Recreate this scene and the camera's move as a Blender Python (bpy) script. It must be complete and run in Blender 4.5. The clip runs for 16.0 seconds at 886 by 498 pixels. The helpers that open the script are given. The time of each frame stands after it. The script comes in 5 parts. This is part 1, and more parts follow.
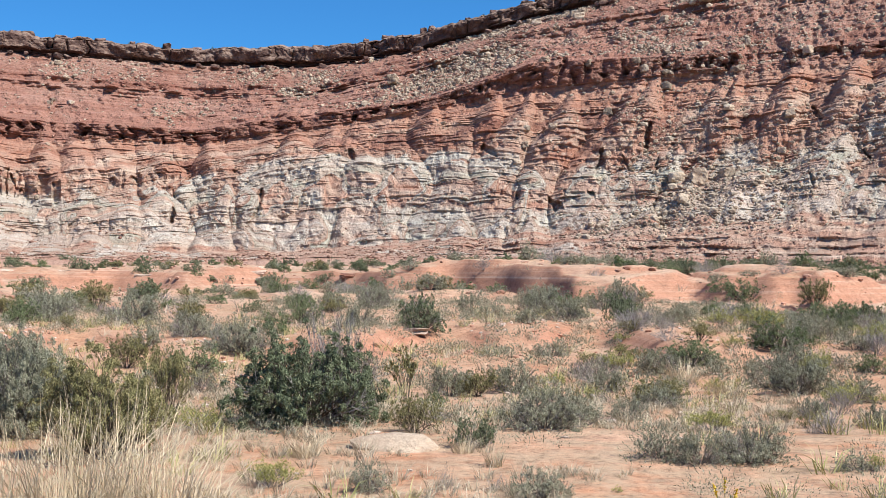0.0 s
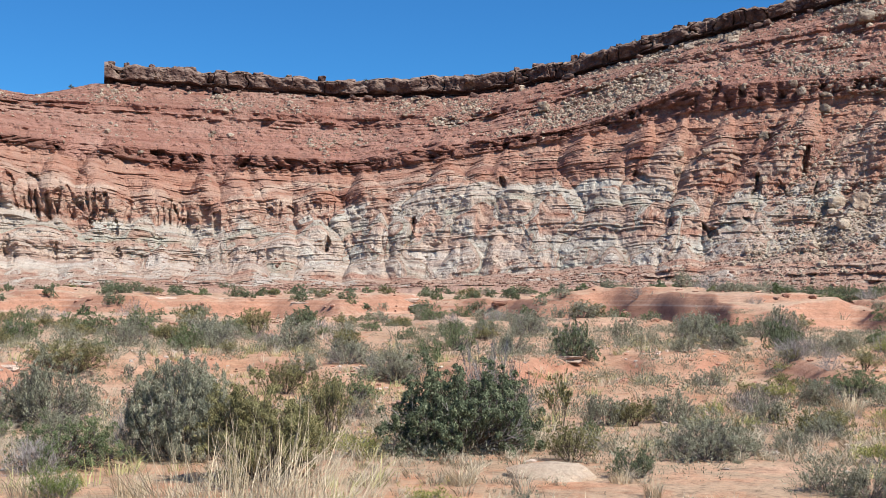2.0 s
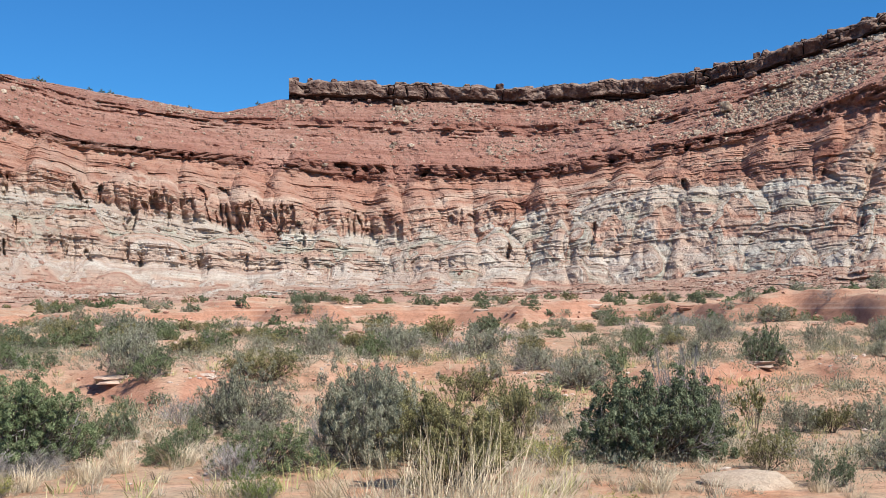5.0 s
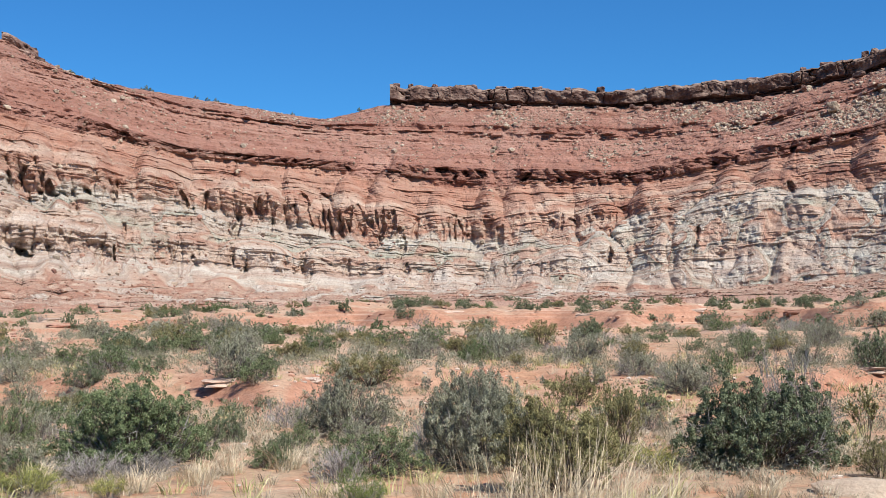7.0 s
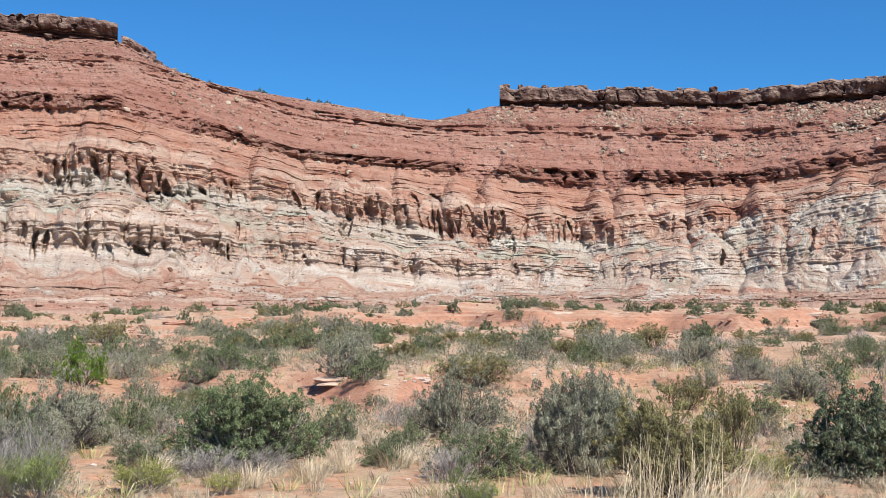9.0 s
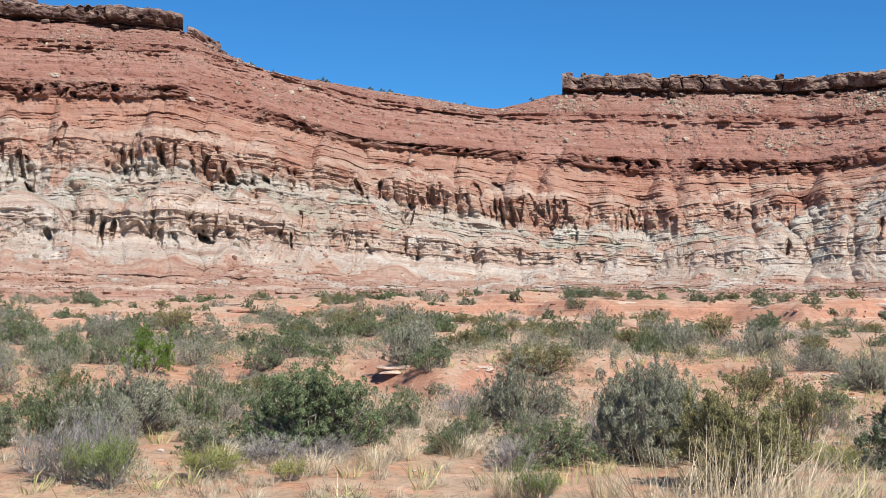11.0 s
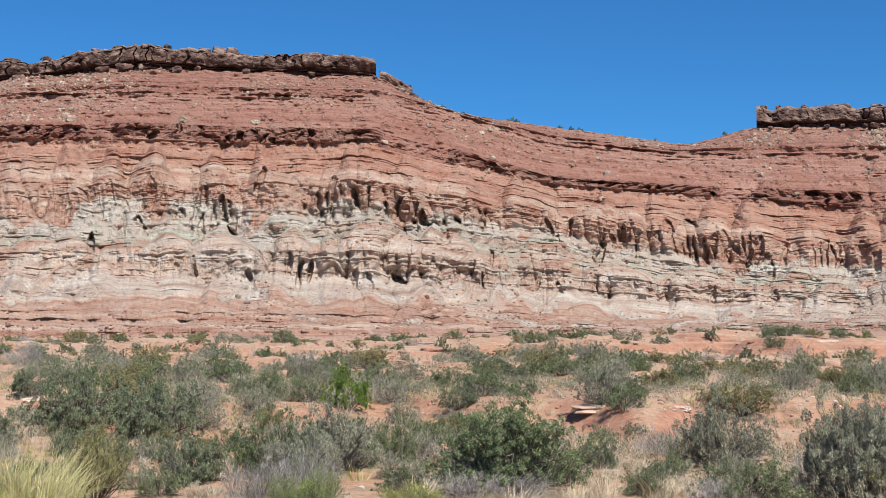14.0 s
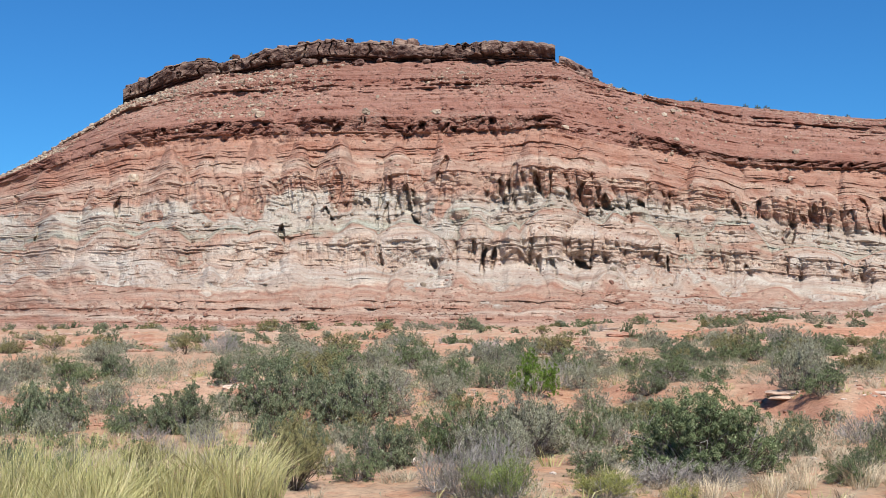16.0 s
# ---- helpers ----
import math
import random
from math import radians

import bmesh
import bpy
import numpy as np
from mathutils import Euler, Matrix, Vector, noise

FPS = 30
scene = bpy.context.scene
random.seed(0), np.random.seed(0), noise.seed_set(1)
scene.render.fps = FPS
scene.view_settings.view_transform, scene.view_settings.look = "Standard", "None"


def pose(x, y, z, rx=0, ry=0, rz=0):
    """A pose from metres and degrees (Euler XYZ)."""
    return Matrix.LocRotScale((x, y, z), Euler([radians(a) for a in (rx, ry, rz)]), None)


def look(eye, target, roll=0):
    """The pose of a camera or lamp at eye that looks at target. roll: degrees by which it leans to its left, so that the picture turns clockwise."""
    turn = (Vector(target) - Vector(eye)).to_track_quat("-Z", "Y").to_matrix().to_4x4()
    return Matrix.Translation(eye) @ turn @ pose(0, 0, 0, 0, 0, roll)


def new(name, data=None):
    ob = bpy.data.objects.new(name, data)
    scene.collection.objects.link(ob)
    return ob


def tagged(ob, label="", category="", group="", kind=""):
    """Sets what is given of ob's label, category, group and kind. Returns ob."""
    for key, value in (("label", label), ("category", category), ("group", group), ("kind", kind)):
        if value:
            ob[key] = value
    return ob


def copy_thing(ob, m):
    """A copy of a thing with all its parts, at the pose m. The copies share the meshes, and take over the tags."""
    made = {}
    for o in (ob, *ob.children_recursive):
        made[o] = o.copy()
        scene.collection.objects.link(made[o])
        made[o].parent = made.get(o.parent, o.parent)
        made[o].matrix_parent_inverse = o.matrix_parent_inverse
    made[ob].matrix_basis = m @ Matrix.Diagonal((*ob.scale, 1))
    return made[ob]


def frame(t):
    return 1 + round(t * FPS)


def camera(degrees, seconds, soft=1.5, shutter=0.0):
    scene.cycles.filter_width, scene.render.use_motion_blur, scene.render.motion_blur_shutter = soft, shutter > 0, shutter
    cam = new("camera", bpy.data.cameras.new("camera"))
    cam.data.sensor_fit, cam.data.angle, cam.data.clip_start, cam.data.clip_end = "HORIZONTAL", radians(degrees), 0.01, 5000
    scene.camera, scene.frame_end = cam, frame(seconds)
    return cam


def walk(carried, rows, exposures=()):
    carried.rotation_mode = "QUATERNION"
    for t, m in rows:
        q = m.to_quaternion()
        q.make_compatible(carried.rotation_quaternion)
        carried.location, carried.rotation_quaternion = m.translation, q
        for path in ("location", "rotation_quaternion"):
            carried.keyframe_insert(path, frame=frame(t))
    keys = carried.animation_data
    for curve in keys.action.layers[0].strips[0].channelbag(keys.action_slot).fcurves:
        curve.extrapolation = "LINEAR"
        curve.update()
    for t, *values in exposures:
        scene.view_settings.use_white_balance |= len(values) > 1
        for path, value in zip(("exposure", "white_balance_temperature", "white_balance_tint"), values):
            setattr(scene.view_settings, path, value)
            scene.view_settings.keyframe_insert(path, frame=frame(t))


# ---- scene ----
# The camera stands near the origin and turns about 0.35 m behind the lens.
EYE = 1.7
ARM = 0.35
TURNS = [
    (0, 0.00, 0.81, 0.32), (0.5, -2.16, 1.53, 0.42), (1, -3.91, 2.16, 0.48), (1.5, -5.89, 2.14, 0.44),
    (2, -6.85, 2.03, 0.28), (2.5, -8.90, 1.84, 0.18), (3, -11.23, 1.75, 0.00), (3.5, -12.20, 1.89, -0.15),
    (3.7, -12.50, 1.97, -0.17), (5.8, -16.33, 2.67, -0.62), (6, -16.59, 2.83, -0.60), (6.5, -18.15, 3.04, -0.68),
    (7, -19.60, 2.59, -0.55), (7.5, -19.59, 3.42, -0.77), (8, -21.86, 3.05, -0.62), (8.2, -23.28, 3.09, -0.53),
    (10.3, -25.71, 2.15, 0.49), (10.5, -26.60, 2.23, 0.52), (11, -27.33, 2.14, 0.27), (11.5, -28.66, 2.11, 0.16),
    (12, -30.21, 2.47, 0.18), (12.5, -31.13, 2.80, 0.17), (13, -32.74, 2.48, 0.26), (13.5, -34.08, 3.44, 0.29),
    (14, -35.97, 3.86, 0.16), (14.5, -38.22, 4.90, 0.12), (15, -40.39, 4.14, -0.08), (15.5, -42.69, 2.78, -0.14),
    (16, -44.25, 3.26, -0.44),
]


def polar(az, r, z=0.0):
    """A place from a bearing (degrees, clockwise from +y) and a distance."""
    return Vector((r * math.sin(radians(az)), r * math.cos(radians(az)), z))


def view(az, pitch, roll):
    eye = polar(az, ARM, EYE)
    return look(eye, eye + polar(az, 1.0, math.tan(radians(pitch))), roll)


cam = camera(38.64, 16.0, soft=0.8)
walk(cam, [(t, view(a, p, r)) for t, a, p, r in TURNS], [(0, 0.66), (1, 0.70), (1.5, 0.56), (3, 0.48), (3.7, 0.50), (6.5, 0.48), (8, 0.55), (11, 0.49), (12.5, 0.54), (13, 0.40), (14, 0.37), (15, 0.36), (16, 0.40)])

# ---- light ----
SUN_AZ, SUN_EL = 117.0, 51.0
world = bpy.data.worlds.new("sky")
scene.world = world
world.use_nodes = True
wn = world.node_tree
sky = wn.nodes.new("ShaderNodeTexSky")
sky.sky_type, sky.sun_disc = "NISHITA", False
sky.sun_elevation, sky.sun_rotation = radians(SUN_EL), radians(SUN_AZ)
sky.altitude, sky.air_density, sky.dust_density, sky.ozone_density = 1100, 1.0, 0.0, 4.0
wn.nodes["Background"].inputs["Strength"].default_value = 0.064
clear = wn.nodes.new("ShaderNodeMix")
clear.data_type, clear.blend_type = "RGBA", "MULTIPLY"
clear.inputs[0].default_value = 1.0
clear.inputs[7].default_value = (0.34, 0.93, 1.40, 1)
wn.links.new(sky.outputs["Color"], clear.inputs[6])
wn.links.new(clear.outputs[2], wn.nodes["Background"].inputs["Color"])
sun = new("sun", bpy.data.lights.new("sun", "SUN"))
sun.data.energy, sun.data.angle, sun.data.color = 5.0, radians(0.53), (1.0, 0.955, 0.89)
sun.matrix_world = look(polar(SUN_AZ, 300 * math.cos(radians(SUN_EL)), 300 * math.sin(radians(SUN_EL))), (0, 0, 0))


# ---- noise ----
def hash3(ix, iy, iz, seed):
    h = (ix.astype(np.int64) * 374761393 + iy.astype(np.int64) * 668265263 + iz.astype(np.int64) * 2147483647 + seed * 1274126177) & 0xFFFFFFFF
    h = ((h ^ (h >> 13)) * 1274126177) & 0xFFFFFFFF
    h = ((h ^ (h >> 16)) * 2246822519) & 0xFFFFFFFF
    return ((h ^ (h >> 15)) & 0xFFFFFF) / float(0xFFFFFF)


def vnoise(x, y, z=0.0, seed=0):
    """Smooth value noise, -1 to 1."""
    x, y, z = np.broadcast_arrays(np.asarray(x, float), np.asarray(y, float), np.asarray(z, float))
    ix, iy, iz = np.floor(x), np.floor(y), np.floor(z)
    fx, fy, fz = x - ix, y - iy, z - iz
    fx, fy, fz = [f * f * (3 - 2 * f) for f in (fx, fy, fz)]
    flat = not np.any(z)
    out = 0.0
    for dz in ((0,) if flat else (0, 1)):
        wz = 1.0 if flat else (fz if dz else 1 - fz)
        for dy in (0, 1):
            wy = fy if dy else 1 - fy
            for dx in (0, 1):
                wx = fx if dx else 1 - fx
                out = out + wx * wy * wz * hash3(ix + dx, iy + dy, iz + dz, seed)
    return out * 2 - 1


def fbm(x, y, z=0.0, seed=0, octaves=4):
    out, amp, total = 0.0, 1.0, 0.0
    for o in range(octaves):
        f = 2.03 ** o
        out = out + amp * vnoise(np.asarray(x) * f, np.asarray(y) * f, np.asarray(z) * f, seed + o)
        total += amp
        amp *= 0.5
    return out / total


def billow(x, y, seed=0):
    """Rounded swells with narrow clefts between them, 0 to 1."""
    return np.clip(np.abs(vnoise(x, y, 0.0, seed)) * 1.6, 0, 1) ** 0.7


def step(a, b, x):
    """A smooth step from 0 at a to 1 at b."""
    t = np.clip((np.asarray(x, float) - a) / (b - a), 0, 1)
    return t * t * (3 - 2 * t)


# ground shape
def ground_height(az, r):
    """The mean height of the ground at a bearing and a distance, with its low rise and the red bank behind the shrubs."""
    az, r = np.asarray(az, float), np.asarray(r, float)

    def sm(a, b, x):
        t = np.clip((x - a) / (b - a), 0, 1)
        return t * t * (3 - 2 * t)

    wob = 2.2 * np.sin(az * 0.31 + 0.6) + 1.3 * np.sin(az * 0.83 + 2.0)
    near = 24 + wob
    rise = 0.48 * sm(near, near + 3.2, r) * (0.75 + 0.25 * np.sin(az * 0.22 + 1.0))
    bank = 0.7 * np.sin(az * 1.3 + 1.0) + 0.35 * np.sin(az * 2.9 + 0.3) + np.interp(az, [-70, -45, -25, -8, 0, 6, 20, 40], [72, 74, 76, 72, 60, 48, 50, 60]) + 1.8 * np.sin(az * 0.7)
    high = 1.05 + 0.12 * np.sin(az * 0.5 + 0.4)
    step_up = high * sm(bank, bank + 4.2, r) * np.interp(az, [-70, -50, -35, -25, 0, 40], [0.45, 0.5, 0.7, 1.0, 1.1, 1.1])
    return rise + step_up + 0.25 * sm(bank + 3, 150, r)


# end of ground shape


def ground_z(x, y):
    """The ground's true height, with its hollows and ripples."""
    x, y = np.asarray(x, float), np.asarray(y, float)
    r = np.hypot(x, y)
    az = np.degrees(np.arctan2(x, y))
    cut = 0.7 * fbm(x / 4.0, y / 4.0, seed=14) + 0.35 * fbm(x / 1.2, y / 1.2, seed=15)
    far = step(38, 46, r) * (1 - step(100, 135, r))
    z = ground_height(az, r + cut * step(12, 24, r) * (1 - 0.4 * far))
    z = z + far * (0.50 * (billow(x / 7.0, y / 7.0, seed=17) - 0.5) + 0.26 * fbm(x / 2.6, y / 2.6, seed=18, octaves=5))
    # thin ledges in the clay of the bank
    bedded = (z + 0.10 * vnoise(x / 5.0, y / 5.0, seed=19)) / 0.34
    ledge = np.floor(bedded)
    z = z + far * 0.34 * 0.6 * (step(0.62, 1.0, bedded - ledge) - (bedded - ledge))
    near = step(4, 12, r)
    z = z + near * 0.10 * fbm(x / 5.0, y / 5.0, seed=11) + 0.05 * fbm(x / 1.3, y / 1.3, seed=12) * (1 - step(60, 120, r))
    z = z + step(35, 46, r) * (1 - step(95, 130, r)) * 0.10 * fbm(x / 0.9, y / 0.9, seed=16)
    z = z + step(30, 60, r) * 0.18 * fbm(x / 9.0, y / 9.0, seed=13)
    return z


# ---- materials ----
def material(name, rough=0.9):
    m = bpy.data.materials.new(name)
    m.use_nodes = True
    b = m.node_tree.nodes["Principled BSDF"]
    b.inputs["Roughness"].default_value = rough
    b.inputs["Specular IOR Level"].default_value = 0.2
    return m, m.node_tree, b


def nd(nt, kind, **values):
    n = nt.nodes.new(kind)
    for k, v in values.items():
        if k in n.inputs:
            n.inputs[k].default_value = v
    return n


def math_node(nt, op, a, b=None, clamp=False):
    n = nt.nodes.new("ShaderNodeMath")
    n.operation, n.use_clamp = op, clamp
    for i, v in enumerate((a, b)):
        if v is None:
            continue
        if isinstance(v, (int, float)):
            n.inputs[i].default_value = v
        else:
            nt.links.new(v, n.inputs[i])
    return n.outputs[0]


def noise_node(nt, scale, detail=4.0, rough=0.55, vector=None):
    n = nd(nt, "ShaderNodeTexNoise", Scale=scale, Detail=detail, Roughness=rough)
    if vector is not None:
        nt.links.new(vector, n.inputs["Vector"])
    return n.outputs["Fac"]


def position(nt):
    return nt.nodes.new("ShaderNodeNewGeometry").outputs["Position"]


def ramp(nt, fac, stops):
    n = nt.nodes.new("ShaderNodeValToRGB")
    e = n.color_ramp.elements
    while len(e) < len(stops):
        e.new(0.5)
    for i, (p, c) in enumerate(stops):
        e[i].position = p
        e[i].color = (*c, 1) if not isinstance(c, (int, float)) else (c, c, c, 1)
    nt.links.new(fac, n.inputs["Fac"])
    return n.outputs["Color"]


def mix(nt, fac, a, b, blend="MIX"):
    n = nt.nodes.new("ShaderNodeMix")
    n.data_type, n.blend_type = "RGBA", blend
    for s, v in ((n.inputs[0], fac), (n.inputs[6], a), (n.inputs[7], b)):
        if isinstance(v, (int, float)):
            s.default_value = v
        elif isinstance(v, tuple):
            s.default_value = (*v, 1)
        else:
            nt.links.new(v, s)
    return n.outputs[2]


def bump(nt, bsdf, height, strength, distance):
    n = nd(nt, "ShaderNodeBump", Strength=strength, Distance=distance)
    nt.links.new(height, n.inputs["Height"])
    nt.links.new(n.outputs["Normal"], bsdf.inputs["Normal"])


def soil_material():
    m, nt, b = material("red_soil", 0.95)
    p = position(nt)
    big = noise_node(nt, 0.11, 5, 0.6, p)
    mid = noise_node(nt, 0.8, 6, 0.65, p)
    fine = noise_node(nt, 14.0, 6, 0.7, p)
    base = ramp(nt, mid, [(0.3, (0.39, 0.182, 0.100)), (0.5, (0.445, 0.238, 0.140)), (0.7, (0.495, 0.308, 0.204))])
    pale = ramp(nt, big, [(0.50, 0.0), (0.68, 0.55)])
    base = mix(nt, pale, base, (0.53, 0.39, 0.29))
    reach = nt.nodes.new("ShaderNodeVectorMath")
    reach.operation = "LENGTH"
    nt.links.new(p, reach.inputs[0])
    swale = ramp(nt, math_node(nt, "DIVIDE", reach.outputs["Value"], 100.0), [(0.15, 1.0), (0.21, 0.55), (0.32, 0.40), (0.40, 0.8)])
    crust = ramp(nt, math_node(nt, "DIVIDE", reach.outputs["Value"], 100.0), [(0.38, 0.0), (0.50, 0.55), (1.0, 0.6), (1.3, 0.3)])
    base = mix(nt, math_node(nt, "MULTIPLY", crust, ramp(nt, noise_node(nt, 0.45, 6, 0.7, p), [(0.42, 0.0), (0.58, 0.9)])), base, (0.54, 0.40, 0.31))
    litter = math_node(nt, "MULTIPLY", ramp(nt, noise_node(nt, 1.7, 6, 0.7, p), [(0.38, 0.0), (0.56, 0.75)]), swale)
    base = mix(nt, litter, base, (0.37, 0.28, 0.19))
    sep = nt.nodes.new("ShaderNodeSeparateXYZ")
    nt.links.new(nt.nodes.new("ShaderNodeNewGeometry").outputs["Normal"], sep.inputs[0])
    bare = ramp(nt, sep.outputs[2], [(0.93, 0.85), (0.99, 0.0)])
    sz = nt.nodes.new("ShaderNodeSeparateXYZ")
    nt.links.new(p, sz.inputs[0])
    cz = nt.nodes.new("ShaderNodeCombineXYZ")
    nt.links.new(math_node(nt, "MULTIPLY", sz.outputs[2], 7.0), cz.inputs[2])
    nt.links.new(math_node(nt, "MULTIPLY", sz.outputs[0], 0.12), cz.inputs[0])
    clay = ramp(nt, noise_node(nt, 1.0, 5, 0.65, cz.outputs[0]), [(0.40, (0.36, 0.165, 0.102)), (0.55, (0.40, 0.208, 0.134)), (0.68, (0.50, 0.345, 0.262))])
    base = mix(nt, bare, base, clay)
    speck = ramp(nt, fine, [(0.32, 0.55), (0.48, 0.97), (0.6, 1.03), (0.75, 1.25)])
    base = mix(nt, 1.0, base, ramp(nt, noise_node(nt, 3.2, 6, 0.75, p), [(0.32, 0.70), (0.5, 1.0), (0.7, 1.15)]), "MULTIPLY")
    nt.links.new(mix(nt, 1.0, base, speck, "MULTIPLY"), b.inputs["Base Color"])
    lumps = noise_node(nt, 2.2, 5, 0.65, p)
    bump(nt, b, math_node(nt, "ADD", math_node(nt, "ADD", fine, math_node(nt, "MULTIPLY", lumps, 2.5)), math_node(nt, "MULTIPLY", mid, 2.0)), 0.6, 0.03)
    return m


def cliff_material():
    """Beds of shale, marl and sandstone, coloured by the bed that crops out."""
    m, nt, b = material("bedded_shale", 0.95)
    at = nt.nodes.new("ShaderNodeAttribute")
    at.attribute_name = "bed"
    p = position(nt)
    wob = noise_node(nt, 0.05, 4, 0.6, p)
    wob2 = noise_node(nt, 0.35, 4, 0.6, p)
    bed = math_node(nt, "ADD", at.outputs["Fac"], math_node(nt, "MULTIPLY", math_node(nt, "SUBTRACT", wob, 0.5), 0.75))
    bed = math_node(nt, "ADD", bed, math_node(nt, "MULTIPLY", math_node(nt, "SUBTRACT", wob2, 0.5), 0.22))
    red, pale, pink, white, green, brown, dark = (0.352, 0.185, 0.128), (0.446, 0.328, 0.251), (0.391, 0.239, 0.174), (0.432, 0.372, 0.308), (0.335, 0.330, 0.262), (0.294, 0.150, 0.111), (0.226, 0.103, 0.075)
    body = ramp(nt, math_node(nt, "DIVIDE", bed, 6.0), [
        (0.00, (0.415, 0.264, 0.200)), (0.03, red), (0.05, (0.462, 0.355, 0.278)), (0.075, red), (0.10, (0.452, 0.333, 0.257)), (0.12, red), (0.14, pale), (0.158, (0.315, 0.156, 0.107)), (0.166, pale), (0.180, white), (0.21, (0.467, 0.402, 0.342)), (0.235, pale), (0.25, white),
        (0.272, pink), (0.285, green), (0.31, white), (0.335, (0.433, 0.402, 0.342)), (0.355, white), (0.372, red), (0.39, pale), (0.405, red), (0.425, pale), (0.445, red), (0.50, red), (0.525, dark),
        (0.62, (0.236, 0.111, 0.080)), (0.675, (0.294, 0.146, 0.107)), (0.74, brown), (0.82, (0.310, 0.167, 0.125)), (0.845, (0.252, 0.118, 0.086)), (1.0, (0.289, 0.153, 0.114))])
    comb = nt.nodes.new("ShaderNodeCombineXYZ")
    sep = nt.nodes.new("ShaderNodeSeparateXYZ")
    nt.links.new(p, sep.inputs[0])
    nt.links.new(math_node(nt, "MULTIPLY", sep.outputs[0], 0.07), comb.inputs[0])
    nt.links.new(math_node(nt, "MULTIPLY", sep.outputs[1], 0.07), comb.inputs[1])
    nt.links.new(math_node(nt, "MULTIPLY", at.outputs["Fac"], 15.0), comb.inputs[2])
    stripes = noise_node(nt, 1.0, 5, 0.7, comb.outputs[0])
    col = mix(nt, 1.0, body, ramp(nt, stripes, [(0.33, (0.62, 0.47, 0.42)), (0.44, (0.92, 0.86, 0.84)), (0.52, (1.0, 1.0, 1.0)), (0.62, (1.18, 1.25, 1.27))]), "MULTIPLY")
    grain = noise_node(nt, 1.6, 8, 0.75, p)
    col = mix(nt, 1.0, col, ramp(nt, grain, [(0.30, 0.74), (0.46, 1.0), (0.70, 1.15)]), "MULTIPLY")
    grit = noise_node(nt, 5.5, 4, 0.75, p)
    col = mix(nt, 1.0, col, ramp(nt, grit, [(0.36, 0.68), (0.46, 1.0), (0.56, 1.05), (0.65, 1.35)]), "MULTIPLY")
    # streaks of washed silt and dust
    high = ramp(nt, math_node(nt, "DIVIDE", bed, 6.0), [(0.47, 0.0), (0.60, 1.0)])
    dust = ramp(nt, noise_node(nt, 0.22, 6, 0.7, p), [(0.42, 0.0), (0.66, 0.5)])
    col = mix(nt, math_node(nt, "MULTIPLY", dust, math_node(nt, "SUBTRACT", 1.0, math_node(nt, "MULTIPLY", high, 0.7))), col, (0.41, 0.295, 0.225))
    # fallen sandstone rubble on the slopes
    rub = ramp(nt, noise_node(nt, 0.06, 3, 0.6, p), [(0.50, 0.0), (0.68, 0.8)])
    chips = ramp(nt, noise_node(nt, 2.2, 5, 0.8, p), [(0.50, 0.0), (0.60, 1.0)])
    col = mix(nt, math_node(nt, "MULTIPLY", math_node(nt, "MULTIPLY", rub, chips), high), col, (0.43, 0.36, 0.28))
    nt.links.new(col, b.inputs["Base Color"])
    bump(nt, b, math_node(nt, "ADD", math_node(nt, "ADD", grain, math_node(nt, "MULTIPLY", grit, 0.6)), math_node(nt, "MULTIPLY", stripes, 1.5)), 0.8, 0.4)
    return m


def rock_material(name, dark, light, pale, scale=0.6):
    m, nt, b = material(name, 0.9)
    p = position(nt)
    oi = nt.nodes.new("ShaderNodeObjectInfo")
    geo = nt.nodes.new("ShaderNodeNewGeometry")
    vary = math_node(nt, "ADD", oi.outputs["Random"], geo.outputs["Random Per Island"])
    n = noise_node(nt, scale, 7, 0.65, p)
    base = ramp(nt, n, [(0.32, dark), (0.5, light), (0.68, pale)])
    base = mix(nt, 1.0, base, ramp(nt, math_node(nt, "FRACT", vary), [(0.0, 0.6), (1.0, 1.3)]), "MULTIPLY")
    # faces that point upwards are mixed towards the pale tone
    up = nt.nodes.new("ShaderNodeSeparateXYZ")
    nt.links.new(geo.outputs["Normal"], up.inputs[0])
    pale_tops = math_node(nt, "MULTIPLY", ramp(nt, up.outputs[2], [(0.55, 0.0), (0.85, 0.6)]), ramp(nt, n, [(0.4, 0.3), (0.6, 1.0)]))
    base = mix(nt, pale_tops, base, pale)
    fine = noise_node(nt, scale * 9, 6, 0.7, p)
    base = mix(nt, 1.0, base, ramp(nt, fine, [(0.3, 0.75), (0.6, 1.08)]), "MULTIPLY")
    nt.links.new(base, b.inputs["Base Color"])
    bump(nt, b, math_node(nt, "ADD", n, fine), 0.8, 0.25 / scale * 0.3)
    return m


